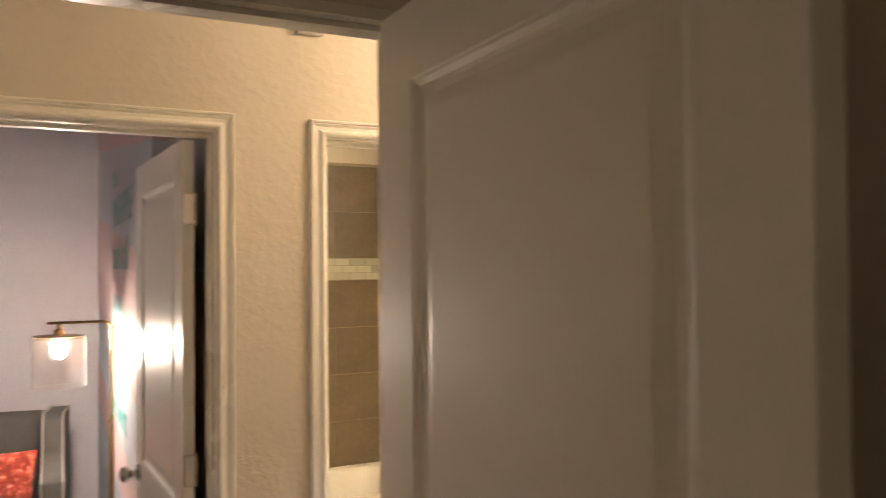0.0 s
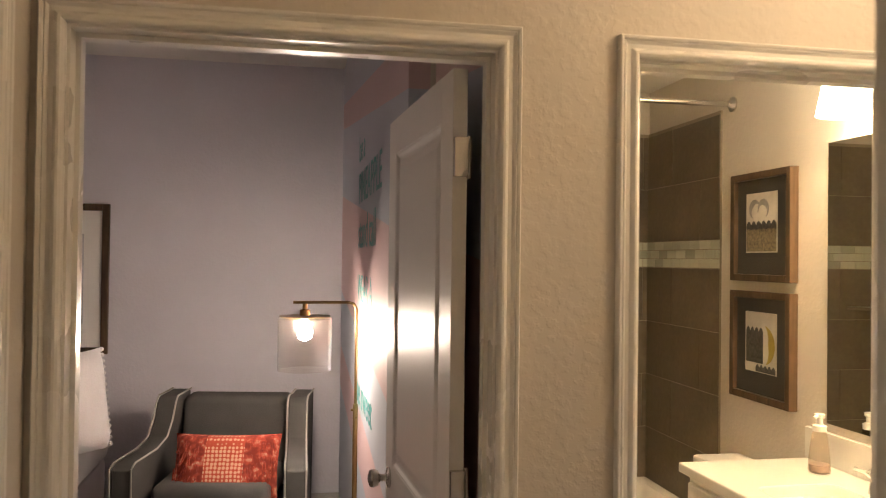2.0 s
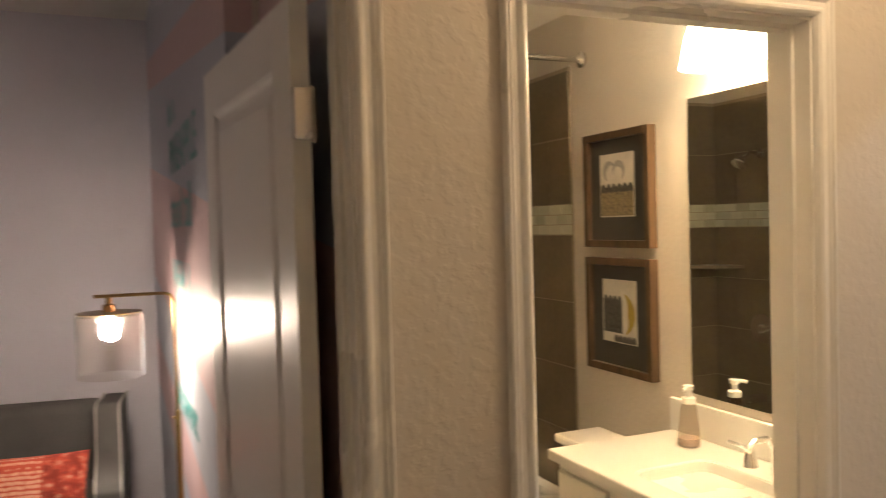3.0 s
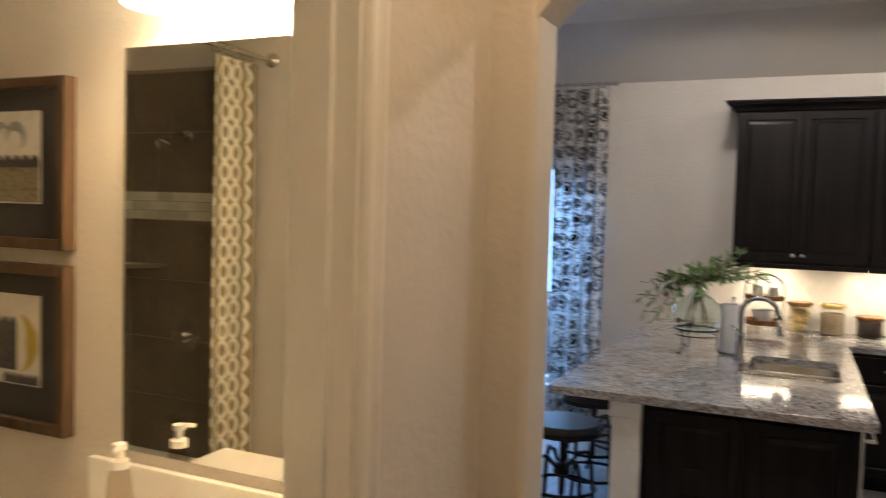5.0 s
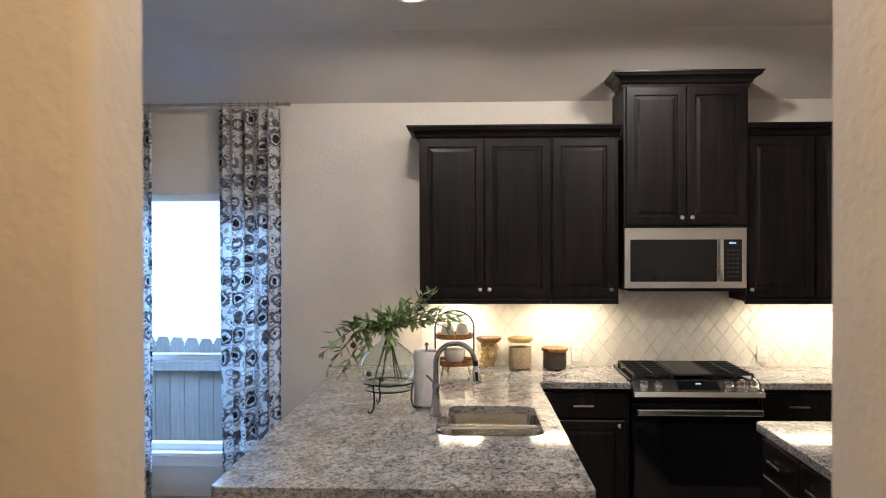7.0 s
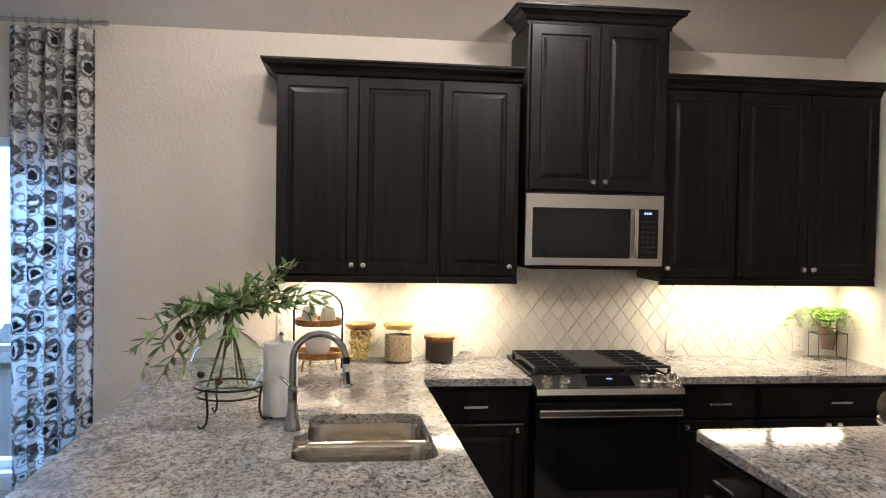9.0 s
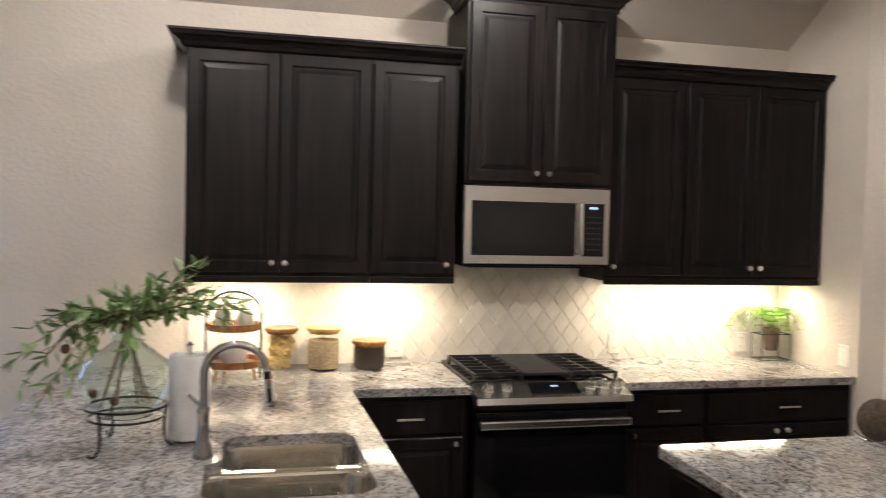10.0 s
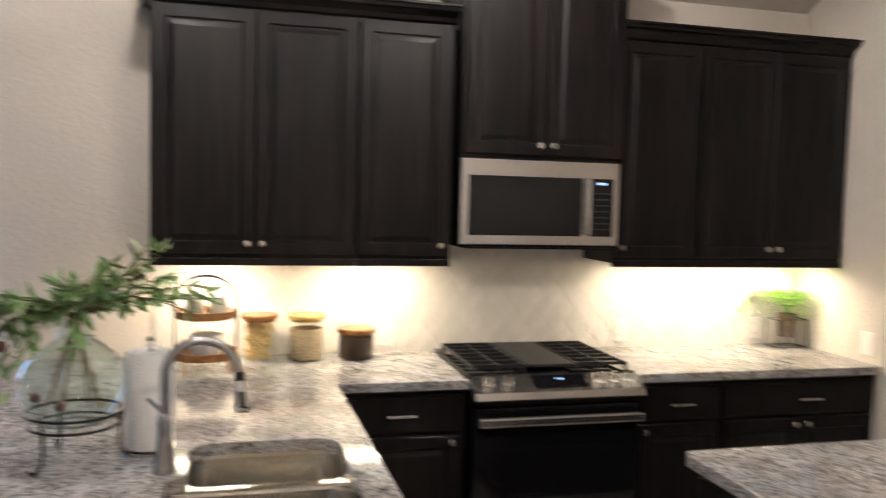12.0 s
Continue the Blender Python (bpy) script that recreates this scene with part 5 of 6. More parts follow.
for z0, lower in ((1.553, False), (1.035, True)):
    pf = thing("framed_picture", pose(3.789, 5.82, z0, 0, 0, EAST), "small abstract print in a deep brown wooden frame with dark mat", "picture", "bathroom pictures")
    w, h, d = 0.445, 0.475, 0.04
    for nm, b in (("frame_side", (0, -d, 0, 0.03, -0.0005, h)), ("frame_side", (w - 0.03, -d, 0, w, -0.0005, h)), ("frame_side", (0.03, -d, 0, w - 0.03, -0.0005, 0.03)), ("frame_side", (0.03, -d, h - 0.03, w - 0.03, -0.0005, h))):
        part(nm, one(*b, 0.002), M_FRAMEW, pf)
    part("mat_board", one(0.03, -0.018, 0.03, w - 0.03, -0.001, h - 0.03), M_MAT, pf, "dark mat board")
    pr = part("print", one(0.10, -0.0205, 0.125, w - 0.115, -0.018, h - 0.09), M_PRINTPAPER, pf, "small abstract print on cream paper")
    at = Matrix.Translation((0, -0.0207, 0))
    if lower:
        part("inked_shape", scalloped(0.108, 0.235, 0.165, 0.30, 4, 0.02), M_PRINTDARK, pr, "charcoal patterned block", at=at)
        part("inked_shape", crescent(0.235, 0.245, 0.085, 0.045, -75, 80), M_PRINTOCHRE, pr, "ochre crescent", at=at)
        part("inked_shape", scalloped(0.18, 0.325, 0.128, 0.145, 5, 0.014), M_PRINTDARK, pr, "", at=at)
    else:
        part("inked_shape", scalloped(0.104, 0.326, 0.225, 0.245, 6, 0.018), M_PRINTDARK, pr, "charcoal scalloped band", at=at)
        part("inked_shape", scalloped(0.104, 0.326, 0.13, 0.225, 6, 0.004), M_PRINTTAN, pr, "tan patterned block", at=at)
        for cx, a0, a1 in ((0.165, 20, 250), (0.23, -60, 200)):
            part("inked_shape", crescent(cx, 0.315, 0.042, 0.026, a0, a1), M_PRINTGREY, pr, "pale grey swirl", at=at)

to = thing("toilet", pose(3.785, 5.56, 0, 0, 0, EAST), "white ceramic toilet with a flat tank lid", "toilet")
part("tank", one(-0.205, -0.21, 0.37, 0.205, -0.005, 0.735, 0.02), M_WHITE, to)
part("tank_lid", one(-0.225, -0.235, 0.735, 0.225, 0.0, 0.775, 0.012), M_WHITE, to)
bmb = lathe([(0.11, 0), (0.10, 0.1), (0.12, 0.25), (0.185, 0.38), (0.185, 0.40)], 28)
bmb.transform(Matrix.Translation((0, -0.43, 0)) @ Matrix.Diagonal((1, 1.25, 1, 1)))
part("bowl", bmb, M_WHITE, to, "", True)
bms = lathe([(0.19, 0.40), (0.195, 0.41), (0.19, 0.43), (0.02, 0.435)], 28)
bms.transform(Matrix.Translation((0, -0.43, 0)) @ Matrix.Diagonal((1, 1.25, 1, 1)))
part("seat_lid", bms, M_WHITE, to, "", True)
part("flush_lever", tube([(-0.15, -0.21, 0.68), (-0.15, -0.225, 0.68), (-0.09, -0.23, 0.675)], 0.006, 8), M_CHROME, to, "", True)
hk = thing("towel_hook", pose(2.251, 5.35, 1.45), "small dark metal towel hook on the wall", "hook")
part("plate", one(0, -0.03, -0.03, 0.008, 0.03, 0.03, 0.002), M_BLACKMETAL, hk)
part("peg", tube([(0.008, 0, 0), (0.05, 0, 0), (0.055, 0, 0.02)], 0.008, 8), M_BLACKMETAL, hk, "", True)

# ---- bedroom ----
def striped(name):
    """Wall paint in broad slanted bands of pink and pale blue-grey."""
    m, t, p = node_mat(name)
    co = t.nodes.new("ShaderNodeTexCoord")
    sep = t.nodes.new("ShaderNodeSeparateXYZ")
    t.links.new(co.outputs["Object"], sep.inputs[0])
    a = t.nodes.new("ShaderNodeMath")
    a.operation = "MULTIPLY_ADD"
    a.inputs[1].default_value, a.inputs[2].default_value = -0.115, 0.115 * 8.1
    t.links.new(sep.outputs["Y"], a.inputs[0])
    b = t.nodes.new("ShaderNodeMath")
    b.operation = "ADD"
    t.links.new(a.outputs[0], b.inputs[0])
    t.links.new(sep.outputs["Z"], b.inputs[1])
    c = t.nodes.new("ShaderNodeMath")
    c.operation = "DIVIDE"
    c.inputs[1].default_value = 4.0
    t.links.new(b.outputs[0], c.inputs[0])
    pink, blue = (0.62, 0.45, 0.46), (0.50, 0.53, 0.60)
    r = ramp(t, [(0.0, blue), (0.75 / 4, pink), (1.02 / 4, blue), (1.40 / 4, pink), (2.05 / 4, blue), (2.52 / 4, pink), (2.69 / 4, blue)])
    r.color_ramp.interpolation = "CONSTANT"
    t.links.new(c.outputs[0], r.inputs["Fac"])
    t.links.new(r.outputs["Color"], p.inputs["Base Color"])
    n = t.nodes.new("ShaderNodeTexNoise")
    n.inputs["Scale"].default_value = 60
    t.links.new(co.outputs["Object"], n.inputs["Vector"])
    bp = t.nodes.new("ShaderNodeBump")
    bp.inputs["Strength"].default_value, bp.inputs["Distance"].default_value = 0.3, 0.002
    t.links.new(n.outputs["Fac"], bp.inputs["Height"])
    t.links.new(bp.outputs["Normal"], p.inputs["Normal"])
    p.inputs["Roughness"].default_value = 0.5
    return m


wall_boxes("wall_bedroom_east", [(2.13, 4.97, 0, 2.20, 8.10, 3.0), (2.218, 4.257, 0, 2.236, 4.97, 3.0)], striped("pink_and_blue_band_paint"), "bedroom wall painted in pink and pale blue bands")
M_TEAL = mat("teal_vinyl_lettering", (0.05, 0.36, 0.36), 0.4, 0, 0.04)
for text, z, size in (("be a", 2.20, 0.20), ("PINEAPPLE", 1.99, 0.23), ("stand tall", 1.76, 0.24), ("WEAR A", 1.47, 0.20), ("be sweet", 0.95, 0.22)):
    wd = words("wall_lettering", text, size, pose(2.1285, 6.75, z, 90, 0, -90), M_TEAL, align="LEFT")
    tagged(wd, "teal vinyl lettering on the striped bedroom wall", "wall lettering", "wall lettering lines")
wb = thing("wall_lettering", pose(2.1285, 6.6, 1.24), "small teal lettering on the striped bedroom wall", "wall lettering", "wall lettering lines")
for k in range(2):
    part("stroke", one(-0.0005, -0.06 - k * 0.09, -0.06, 0.001, -0.03 - k * 0.09, 0.06), M_TEAL, wb)

M_VELVET = mat("grey_velvet", (0.058, 0.055, 0.05), 0.85, 0, 0.25, 6, 200, 0.03)
M_PIPING = mat("pale_piping", (0.30, 0.28, 0.25), 0.7, 0, 0.05)


def softbox(x0, y0, z0, x1, y1, z1, r):
    bm = one(x0, y0, z0, x1, y1, z1)
    bmesh.ops.bevel(bm, geom=list(bm.edges), offset=r, segments=4, affect="EDGES", profile=0.55)
    return bm


ch = thing("armchair", pose(1.445, 7.02, 0, 0, 0, -9), "grey velvet wing armchair with pale piping", "armchair")
CW, CT = 0.84, 0.83
part("seat_base", softbox(-0.30, -0.36, 0.16, 0.30, 0.26, 0.34, 0.02), M_VELVET, ch, "", True)
part("seat_cushion", softbox(-0.295, -0.38, 0.34, 0.295, 0.20, 0.475, 0.05), M_VELVET, ch, "", True)
bk = softbox(-0.31, 0.16, 0.30, 0.31, 0.33, CT, 0.05)
bmesh.ops.transform(bk, matrix=Matrix.Shear("XZ", 4, (0, 0)), verts=[])
for v in bk.verts:
    v.co.y += (v.co.z - 0.3) * 0.16
part("backrest", bk, M_VELVET, ch, "", True)
for sx in (-1, 1):
    # side with a wing that sweeps down into the arm
    prof = [(0.36, 0.16), (-0.38, 0.16), (-0.38, 0.56), (-0.34, 0.585), (-0.10, 0.60), (0.02, 0.64), (0.08, 0.72), (0.12, 0.81), (0.16, CT + 0.01), (0.42, CT + 0.01)]
    bm = bmesh.new()
    x0, x1 = sx * 0.312, sx * 0.42
    flare = [sx * 0.14 * max(0.0, 0.12 - y) for y, z in prof]
    a0 = [bm.verts.new((x0 + q, y, z)) for (y, z), q in zip(prof, flare)]
    a1 = [bm.verts.new((x1 + q, y, z)) for (y, z), q in zip(prof, flare)]
    k = len(prof)
    for i in range(k):
        bm.faces.new((a0[i], a0[(i + 1) % k], a1[(i + 1) % k], a1[i]))
    bm.faces.new(a0), bm.faces.new(list(reversed(a1)))
    bmesh.ops.recalc_face_normals(bm, faces=bm.faces)
    bmesh.ops.bevel(bm, geom=[e for e in bm.edges if e.calc_face_angle(0) > 0.5], offset=0.015, segments=3, affect="EDGES", profile=0.5)
    sd = part("side", bm, M_VELVET, ch, "", True)
    for xx in (x0, x1):
        part("piping", tube([(xx + q, y - 0.004, z + 0.002) for (y, z), q in list(zip(prof, flare))[1:]], 0.0052, 6), M_PIPING, sd, "pale piping", True)
    for y in (-0.32, 0.30):
        part("leg", lathe([(0.016, 0), (0.024, 0.16)], 12, Matrix.Translation((sx * 0.34, y, 0))), M_SEAT, ch, "dark wooden leg", True)


def woven(name):
    m, t, p = node_mat(name)
    co = t.nodes.new("ShaderNodeTexCoord")
    sep = t.nodes.new("ShaderNodeSeparateXYZ")
    t.links.new(co.outputs["Object"], sep.inputs[0])
    ab = t.nodes.new("ShaderNodeMath")
    ab.operation = "ABSOLUTE"
    t.links.new(sep.outputs["X"], ab.inputs[0])
    band = ramp(t, [(0.0, (1, 1, 1)), (0.10, (0, 0, 0))])
    band.color_ramp.interpolation = "CONSTANT"
    t.links.new(ab.outputs[0], band.inputs["Fac"])
    v = t.nodes.new("ShaderNodeTexVoronoi")
    v.inputs["Scale"].default_value, v.inputs["Randomness"].default_value = 48, 0.2
    t.links.new(co.outputs["Object"], v.inputs["Vector"])
    dots = ramp(t, [(0.36, (0.62, 0.33, 0.22)), (0.46, (0.40, 0.06, 0.03))])
    t.links.new(v.outputs["Distance"], dots.inputs["Fac"])
    n = t.nodes.new("ShaderNodeTexNoise")
    n.inputs["Scale"].default_value, n.inputs["Detail"].default_value = 30, 5
    t.links.new(co.outputs["Object"], n.inputs["Vector"])
    sides = ramp(t, [(0.42, (0.20, 0.022, 0.012)), (0.58, (0.38, 0.055, 0.028)), (0.70, (0.50, 0.26, 0.18))])
    t.links.new(n.outputs["Fac"], sides.inputs["Fac"])
    mx = t.nodes.new("ShaderNodeMix")
    mx.data_type = "RGBA"
    t.links.new(band.outputs["Color"], mx.inputs["Factor"])
    t.links.new(sides.outputs["Color"], mx.inputs[6])
    t.links.new(dots.outputs["Color"], mx.inputs[7])
    t.links.new(mx.outputs[2], p.inputs["Base Color"])
    p.inputs["Roughness"].default_value = 0.9
    return m


def cushion(w, h, t, n=18):
    bm = bmesh.new()
    sheets = []
    for s in (-1, 1):
        g = []
        for j in range(n + 1):
            row = []
            for i in range(n + 1):
                u, v = 2 * i / n - 1, 2 * j / n - 1
                puff = ((1 - u ** 4) * (1 - v ** 4)) ** 0.5
                row.append(bm.verts.new((u * w / 2 * (1 - 0.05 * (1 - v * v)), s * t / 2 * puff - 0.0, v * h / 2 * (1 - 0.06 * (1 - u * u)) + h / 2)))
            g.append(row)
        sheets.append(g)
        for j in range(n):
            for i in range(n):
                bm.faces.new((g[j][i], g[j][i + 1], g[j + 1][i + 1], g[j + 1][i]))
    bmesh.ops.remove_doubles(bm, verts=bm.verts, dist=0.0005)
    bmesh.ops.recalc_face_normals(bm, faces=bm.faces)
    return bm


M_WOVEN = woven("rust_woven_cotton")
cuo = thing("cushion", pose(1.45, 6.765, 0.375, -22, 0, -9), "rust-red woven cushion with a pale patterned centre and fringed ends", "cushion")
part("cover", cushion(0.56, 0.34, 0.16), M_WOVEN, cuo, "", True)
bm = bmesh.new()
rnd = random.Random(3)
for k in range(150):
    sx = rnd.choice((-1, 1))
    x, z = sx * rnd.uniform(0.12, 0.255), rnd.uniform(0.02, 0.31)
    y = -0.075 * ((1 - (x / 0.26) ** 4) * max(0, 1 - ((z - 0.165) / 0.165) ** 4)) ** 0.5
    tube([(x, y, z), (x + rnd.uniform(-0.006, 0.012) * sx, y - 0.012, z - 0.01), (x + rnd.uniform(0.0, 0.02) * sx, y - 0.012, z - 0.045)], 0.003, 4, bm)
tagged(part("fringe", bm, M_WOVEN, cuo, "loose rust fringe"), kind="stuff")

M_BRASS = mat("aged_brass", (0.30, 0.19, 0.08), 0.3, 1.0, 0.1, 20, 150, 0.002)
fl = thing("floor_lamp", pose(2.09, 6.33, 0), "aged brass floor lamp with a clear glass shade and lit bulb", "floor lamp")
part("base", lathe([(0.055, 0), (0.055, 0.015), (0.02, 0.022)], 28), M_BRASS, fl, "", True)
part("lower_pole", lathe([(0.012, 0.02), (0.012, 0.93), (0.008, 0.935)], 14), M_BRASS, fl, "", True)
part("clamp", tube([(-0.022, 0, 0.905), (0.012, 0, 0.905)], 0.006, 8), M_BRASS, fl, "", True)
part("upper_pole", tube([(0, 0, 0.93), (0, 0, 1.39), (-0.012, 0, 1.412), (-0.035, 0, 1.42), (-0.30, 0, 1.42)], 0.007, 10), M_BRASS, fl, "", True)
part("socket", lathe([(0.012, 1.415), (0.012, 1.39), (0.024, 1.385), (0.026, 1.345), (0.02, 1.34)], 18, Matrix.Translation((-0.245, 0, 0))), M_BRASS, fl, "", True)
part("bulb", lathe([(0.012, 1.34), (0.016, 1.325), (0.032, 1.30), (0.036, 1.275), (0.028, 1.25), (0.004, 1.238)], 20, Matrix.Translation((-0.245, 0, 0))), glow("lit_bulb", (1.0, 0.84, 0.70), 1000), fl, "glowing bulb", True)
# unseen disc, added to keep the bulb's light off the upper wall
part("shade_cap", lathe([(0.014, 1.3535), (0.120, 1.3535), (0.122, 1.356), (0.014, 1.358)], 36, Matrix.Translation((-0.245, 0, 0))), M_BRASS, fl, "flat brass disc over the glass", True)
M_SEEDED = thin_glass("seeded_shade_glass", (0.93, 0.91, 0.89), 0.15, 2.2)
part("shade", lathe([(0.03, 1.352), (0.124, 1.35), (0.127, 1.345), (0.127, 1.10), (0.124, 1.10), (0.124, 1.342), (0.03, 1.347)], 36, Matrix.Translation((-0.245, 0, 0)), cap=False), M_SEEDED, fl, "clear seeded glass cylinder shade", True)

pic = thing("framed_picture", pose(-0.12, 8.099, 0.98), "large dark-framed picture with a wide white mat", "picture")
for b in ((0, -0.035, 0, 0.045, -0.001, 0.99), (0.675, -0.035, 0, 0.72, -0.001, 0.99), (0.045, -0.035, 0, 0.675, -0.001, 0.045), (0.045, -0.035, 0.945, 0.675, -0.001, 0.99)):
    part("frame_side", one(*b, 0.003), M_FRAMEW, pic)
part("mat_board", one(0.045, -0.012, 0.045, 0.675, -0.001, 0.945), M_PLASTIC, pic, "white mat board")
part("print", one(0.16, -0.0145, 0.20, 0.56, -0.012, 0.79), mat("pale_print", (0.5, 0.5, 0.52), 0.4, 0, 0.3, 8), pic, "pale grey print")

bed = thing("bed", pose(0.0, 7.36, 0), "bed with a white cover beside the armchair", "bed")
M_COTTON = mat("white_cotton", (0.72, 0.68, 0.68), 0.9, 0, 0.06, 5, 120, 0.05)
part("base", one(-0.75, -0.71, 0.0, 0.60, 0.71, 0.30, 0.02), M_COTTON, bed)
part("mattress", softbox(-0.76, -0.73, 0.30, 0.62, 0.73, 0.56, 0.06), M_COTTON, bed, "", True)
pil = thing("pillow", pose(0.655, 6.95, 0.56, -8, 0, 62), "white pillow with pom-pom trim standing on the bed", "pillow")
part("cover", cushion(0.62, 0.56, 0.16), M_COTTON, pil, "", True)
for k in range(17):
    for sx in (-1, 1):
        q = lathe([(0.001, -0.014), (0.010, -0.010), (0.0145, 0), (0.010, 0.010), (0.001, 0.014)], 8, Matrix.Translation((sx * 0.315, 0, 0.02 + k * 0.033)))
        part("pompom", q, M_COTTON, pil, "", True)


# ---- small things in the kitchen ----
M_WOODLID = stained("acacia_wood", (0.17, 0.07, 0.025), (0.42, 0.22, 0.09), False)
M_BAMBOO = stained("bamboo_wood", (0.42, 0.27, 0.08), (0.60, 0.42, 0.16), False)
M_JAR = thin_glass("jar_glass", (0.96, 0.97, 0.95), 0.02)
M_PASTA = mat("dry_pasta", (0.66, 0.48, 0.20), 0.55, 0, 0.15, 30, 90, 0.05)
M_GRAIN = mat("mixed_grain", (0.50, 0.38, 0.24), 0.7, 0, 0.75, 110, 240, 0.3)
M_BEAN = mat("dark_coffee_beans", (0.045, 0.025, 0.016), 0.5, 0, 0.6, 110, 200, 0.4)


def jar(x, y, r, h, lid, fill, fill_h, label):
    j = thing("storage_jar", pose(x, y, 0.9145), label, "jar", "glass storage jars")
    part("glass", lathe([(r - 0.003, 0), (r, 0.004), (r, h)], 32, cap=False), M_JAR, j, "", True)
    if fill is M_PASTA:
        bm = bmesh.new()
        rnd = random.Random(7)
        for k in range(84):
            z = 0.024 + (k / 84) * (fill_h - 0.04)
            a, q = rnd.uniform(0, 6.28), (r - 0.030) * rnd.uniform(0.5, 1) ** 0.5
            m = Matrix.Translation((q * math.cos(a), q * math.sin(a), z)) @ pose(0, 0, 0, rnd.uniform(0, 180), rnd.uniform(0, 180), rnd.uniform(0, 180))
            s = 0.019
            arc = [m @ Vector((s * math.cos(b), s * math.sin(b) * 0.7, -0.008 + 0.016 * c / 6)) for c, b in enumerate([i * 0.8 for i in range(7)])]
            tube(arc, 0.0075, 6, bm)
        part("pasta", bm, fill, j, "dry shell pasta", True)
    else:
        part("filling", lathe([(r - 0.006, 0.008), (r - 0.005, 0.01), (r - 0.005, fill_h), (0.02, fill_h + 0.006)], 28), fill, j)
    part("lid", lathe([(r - 0.006, h - 0.012), (r - 0.006, h), (r + 0.005, h), (r + 0.006, h + 0.004), (r + 0.006, h + 0.014), (r + 0.002, h + 0.018), (0.02, h + 0.018)], 32), lid, j, "flat round wooden lid", True)
    return j


jar(8.25, 3.578, 0.077, 0.192, M_WOODLID, M_PASTA, 0.175, "glass jar of dry pasta shells with a wooden lid")
jar(8.25, 3.372, 0.077, 0.190, M_BAMBOO, M_GRAIN, 0.145, "glass jar of mixed grain with a bamboo lid")
jar(8.25, 3.145, 0.081, 0.124, M_WOODLID, M_BEAN, 0.108, "short glass jar of dark beans with a wooden lid")

# two-tier tray
tr = thing("tiered_tray", pose(8.06, 3.80, 0.9145), "two-tier round wooden tray in a black metal frame", "tray")
for z, r in ((0.06, 0.13), (0.225, 0.115)):
    part("shelf", lathe([(r, 0), (r + 0.004, 0.004), (r + 0.004, 0.032), (r - 0.004, 0.032), (r - 0.006, 0.010), (0.01, 0.010)], 36, Matrix.Translation((0, 0, z))), M_WOODLID, tr, "round wooden tray", True)
hoop = [(0, 0.122, 0.0), (0, 0.124, 0.30)] + [(0, 0.122 * math.cos(a), 0.30 + 0.10 * math.sin(a)) for a in [i * math.pi / 12 for i in range(13)]] + [(0, -0.124, 0.30), (0, -0.122, 0.0)]
part("frame", tube(hoop, 0.005, 8), M_BLACKMETAL, tr, "black metal hoop", True)
for a in (0.4, 2.4, 4.2):
    part("leg", tube([(0.10 * math.cos(a), 0.10 * math.sin(a), 0.062), (0.115 * math.cos(a), 0.115 * math.sin(a), 0.0)], 0.006, 8), M_WOODLID, tr, "", True)
M_CREAMPOT = mat("cream_stoneware", (0.62, 0.58, 0.46), 0.4, 0, 0.12, 12, 80, 0.02)
bw = thing("bowl", pose(8.06, 3.80, 0.986), "white ribbed ceramic bowl on the lower tray", "bowl")
part("body", lathe([(0.045, 0), (0.06, 0.02), (0.068, 0.06), (0.07, 0.085), (0.062, 0.085), (0.055, 0.03), (0.01, 0.02)], 32), M_WHITE, bw, "", True)
for dy, dx, h in ((0.045, 0.0, 0.085), (-0.05, -0.01, 0.08)):
    cn = thing("candle_jar", pose(8.06 + dx, 3.80 + dy, 1.151), "small cream stoneware pot on the upper tray", "pot", "pots on the tiered tray")
    part("body", lathe([(0.038, 0), (0.042, 0.006), (0.04, 0.04), (0.033, h - 0.01), (0.03, h), (0.02, h)], 24), M_CREAMPOT, cn, "", True)

# paper towel
pt = thing("paper_towel_holder", pose(7.03, 3.915, 0.9145), "white paper towel roll on a steel stand", "paper towels")
part("base", lathe([(0.075, 0), (0.075, 0.008), (0.01, 0.012)], 30), M_NICKEL, pt, "", True)
part("roll", lathe([(0.02, 0.013), (0.064, 0.013), (0.066, 0.016), (0.066, 0.285), (0.064, 0.288), (0.021, 0.288), (0.02, 0.28)], 40), mat("paper_towel", (0.80, 0.79, 0.77), 0.9, 0, 0.03, 20, 160, 0.04), pt, "quilted white paper roll", True)
part("rod", lathe([(0.006, 0.01), (0.006, 0.31), (0.012, 0.318), (0.002, 0.33)], 12), M_NICKEL, pt, "", True)

# vase on a wire stand, with leafy branches
VX, VY = 6.98, 4.105
vs_ = thing("vase_stand", pose(VX, VY, 0.9145), "black wire stand with three curled legs", "stand")
for z, r in ((0.135, 0.125), (0.10, 0.115)):
    part("ring", tube([(r * math.cos(a), r * math.sin(a), z) for a in [j * math.pi / 18 for j in range(36)]], 0.004, 8, closed=True), M_BLACKMETAL, vs_, "", True)
for k in range(3):
    a = 0.5 + k * 2 * math.pi / 3
    pr = [(0.125, 0.135), (0.118, 0.10), (0.115, 0.05), (0.122, 0.018), (0.14, 0.004), (0.158, 0.007), (0.165, 0.016)]
    part("leg", tube([(r * math.cos(a), r * math.sin(a), z) for r, z in pr], 0.0045, 8), M_BLACKMETAL, vs_, "", True)
vase = thing("vase", pose(VX, VY, 1.017), "large clear glass demijohn vase holding leafy branches", "vase")
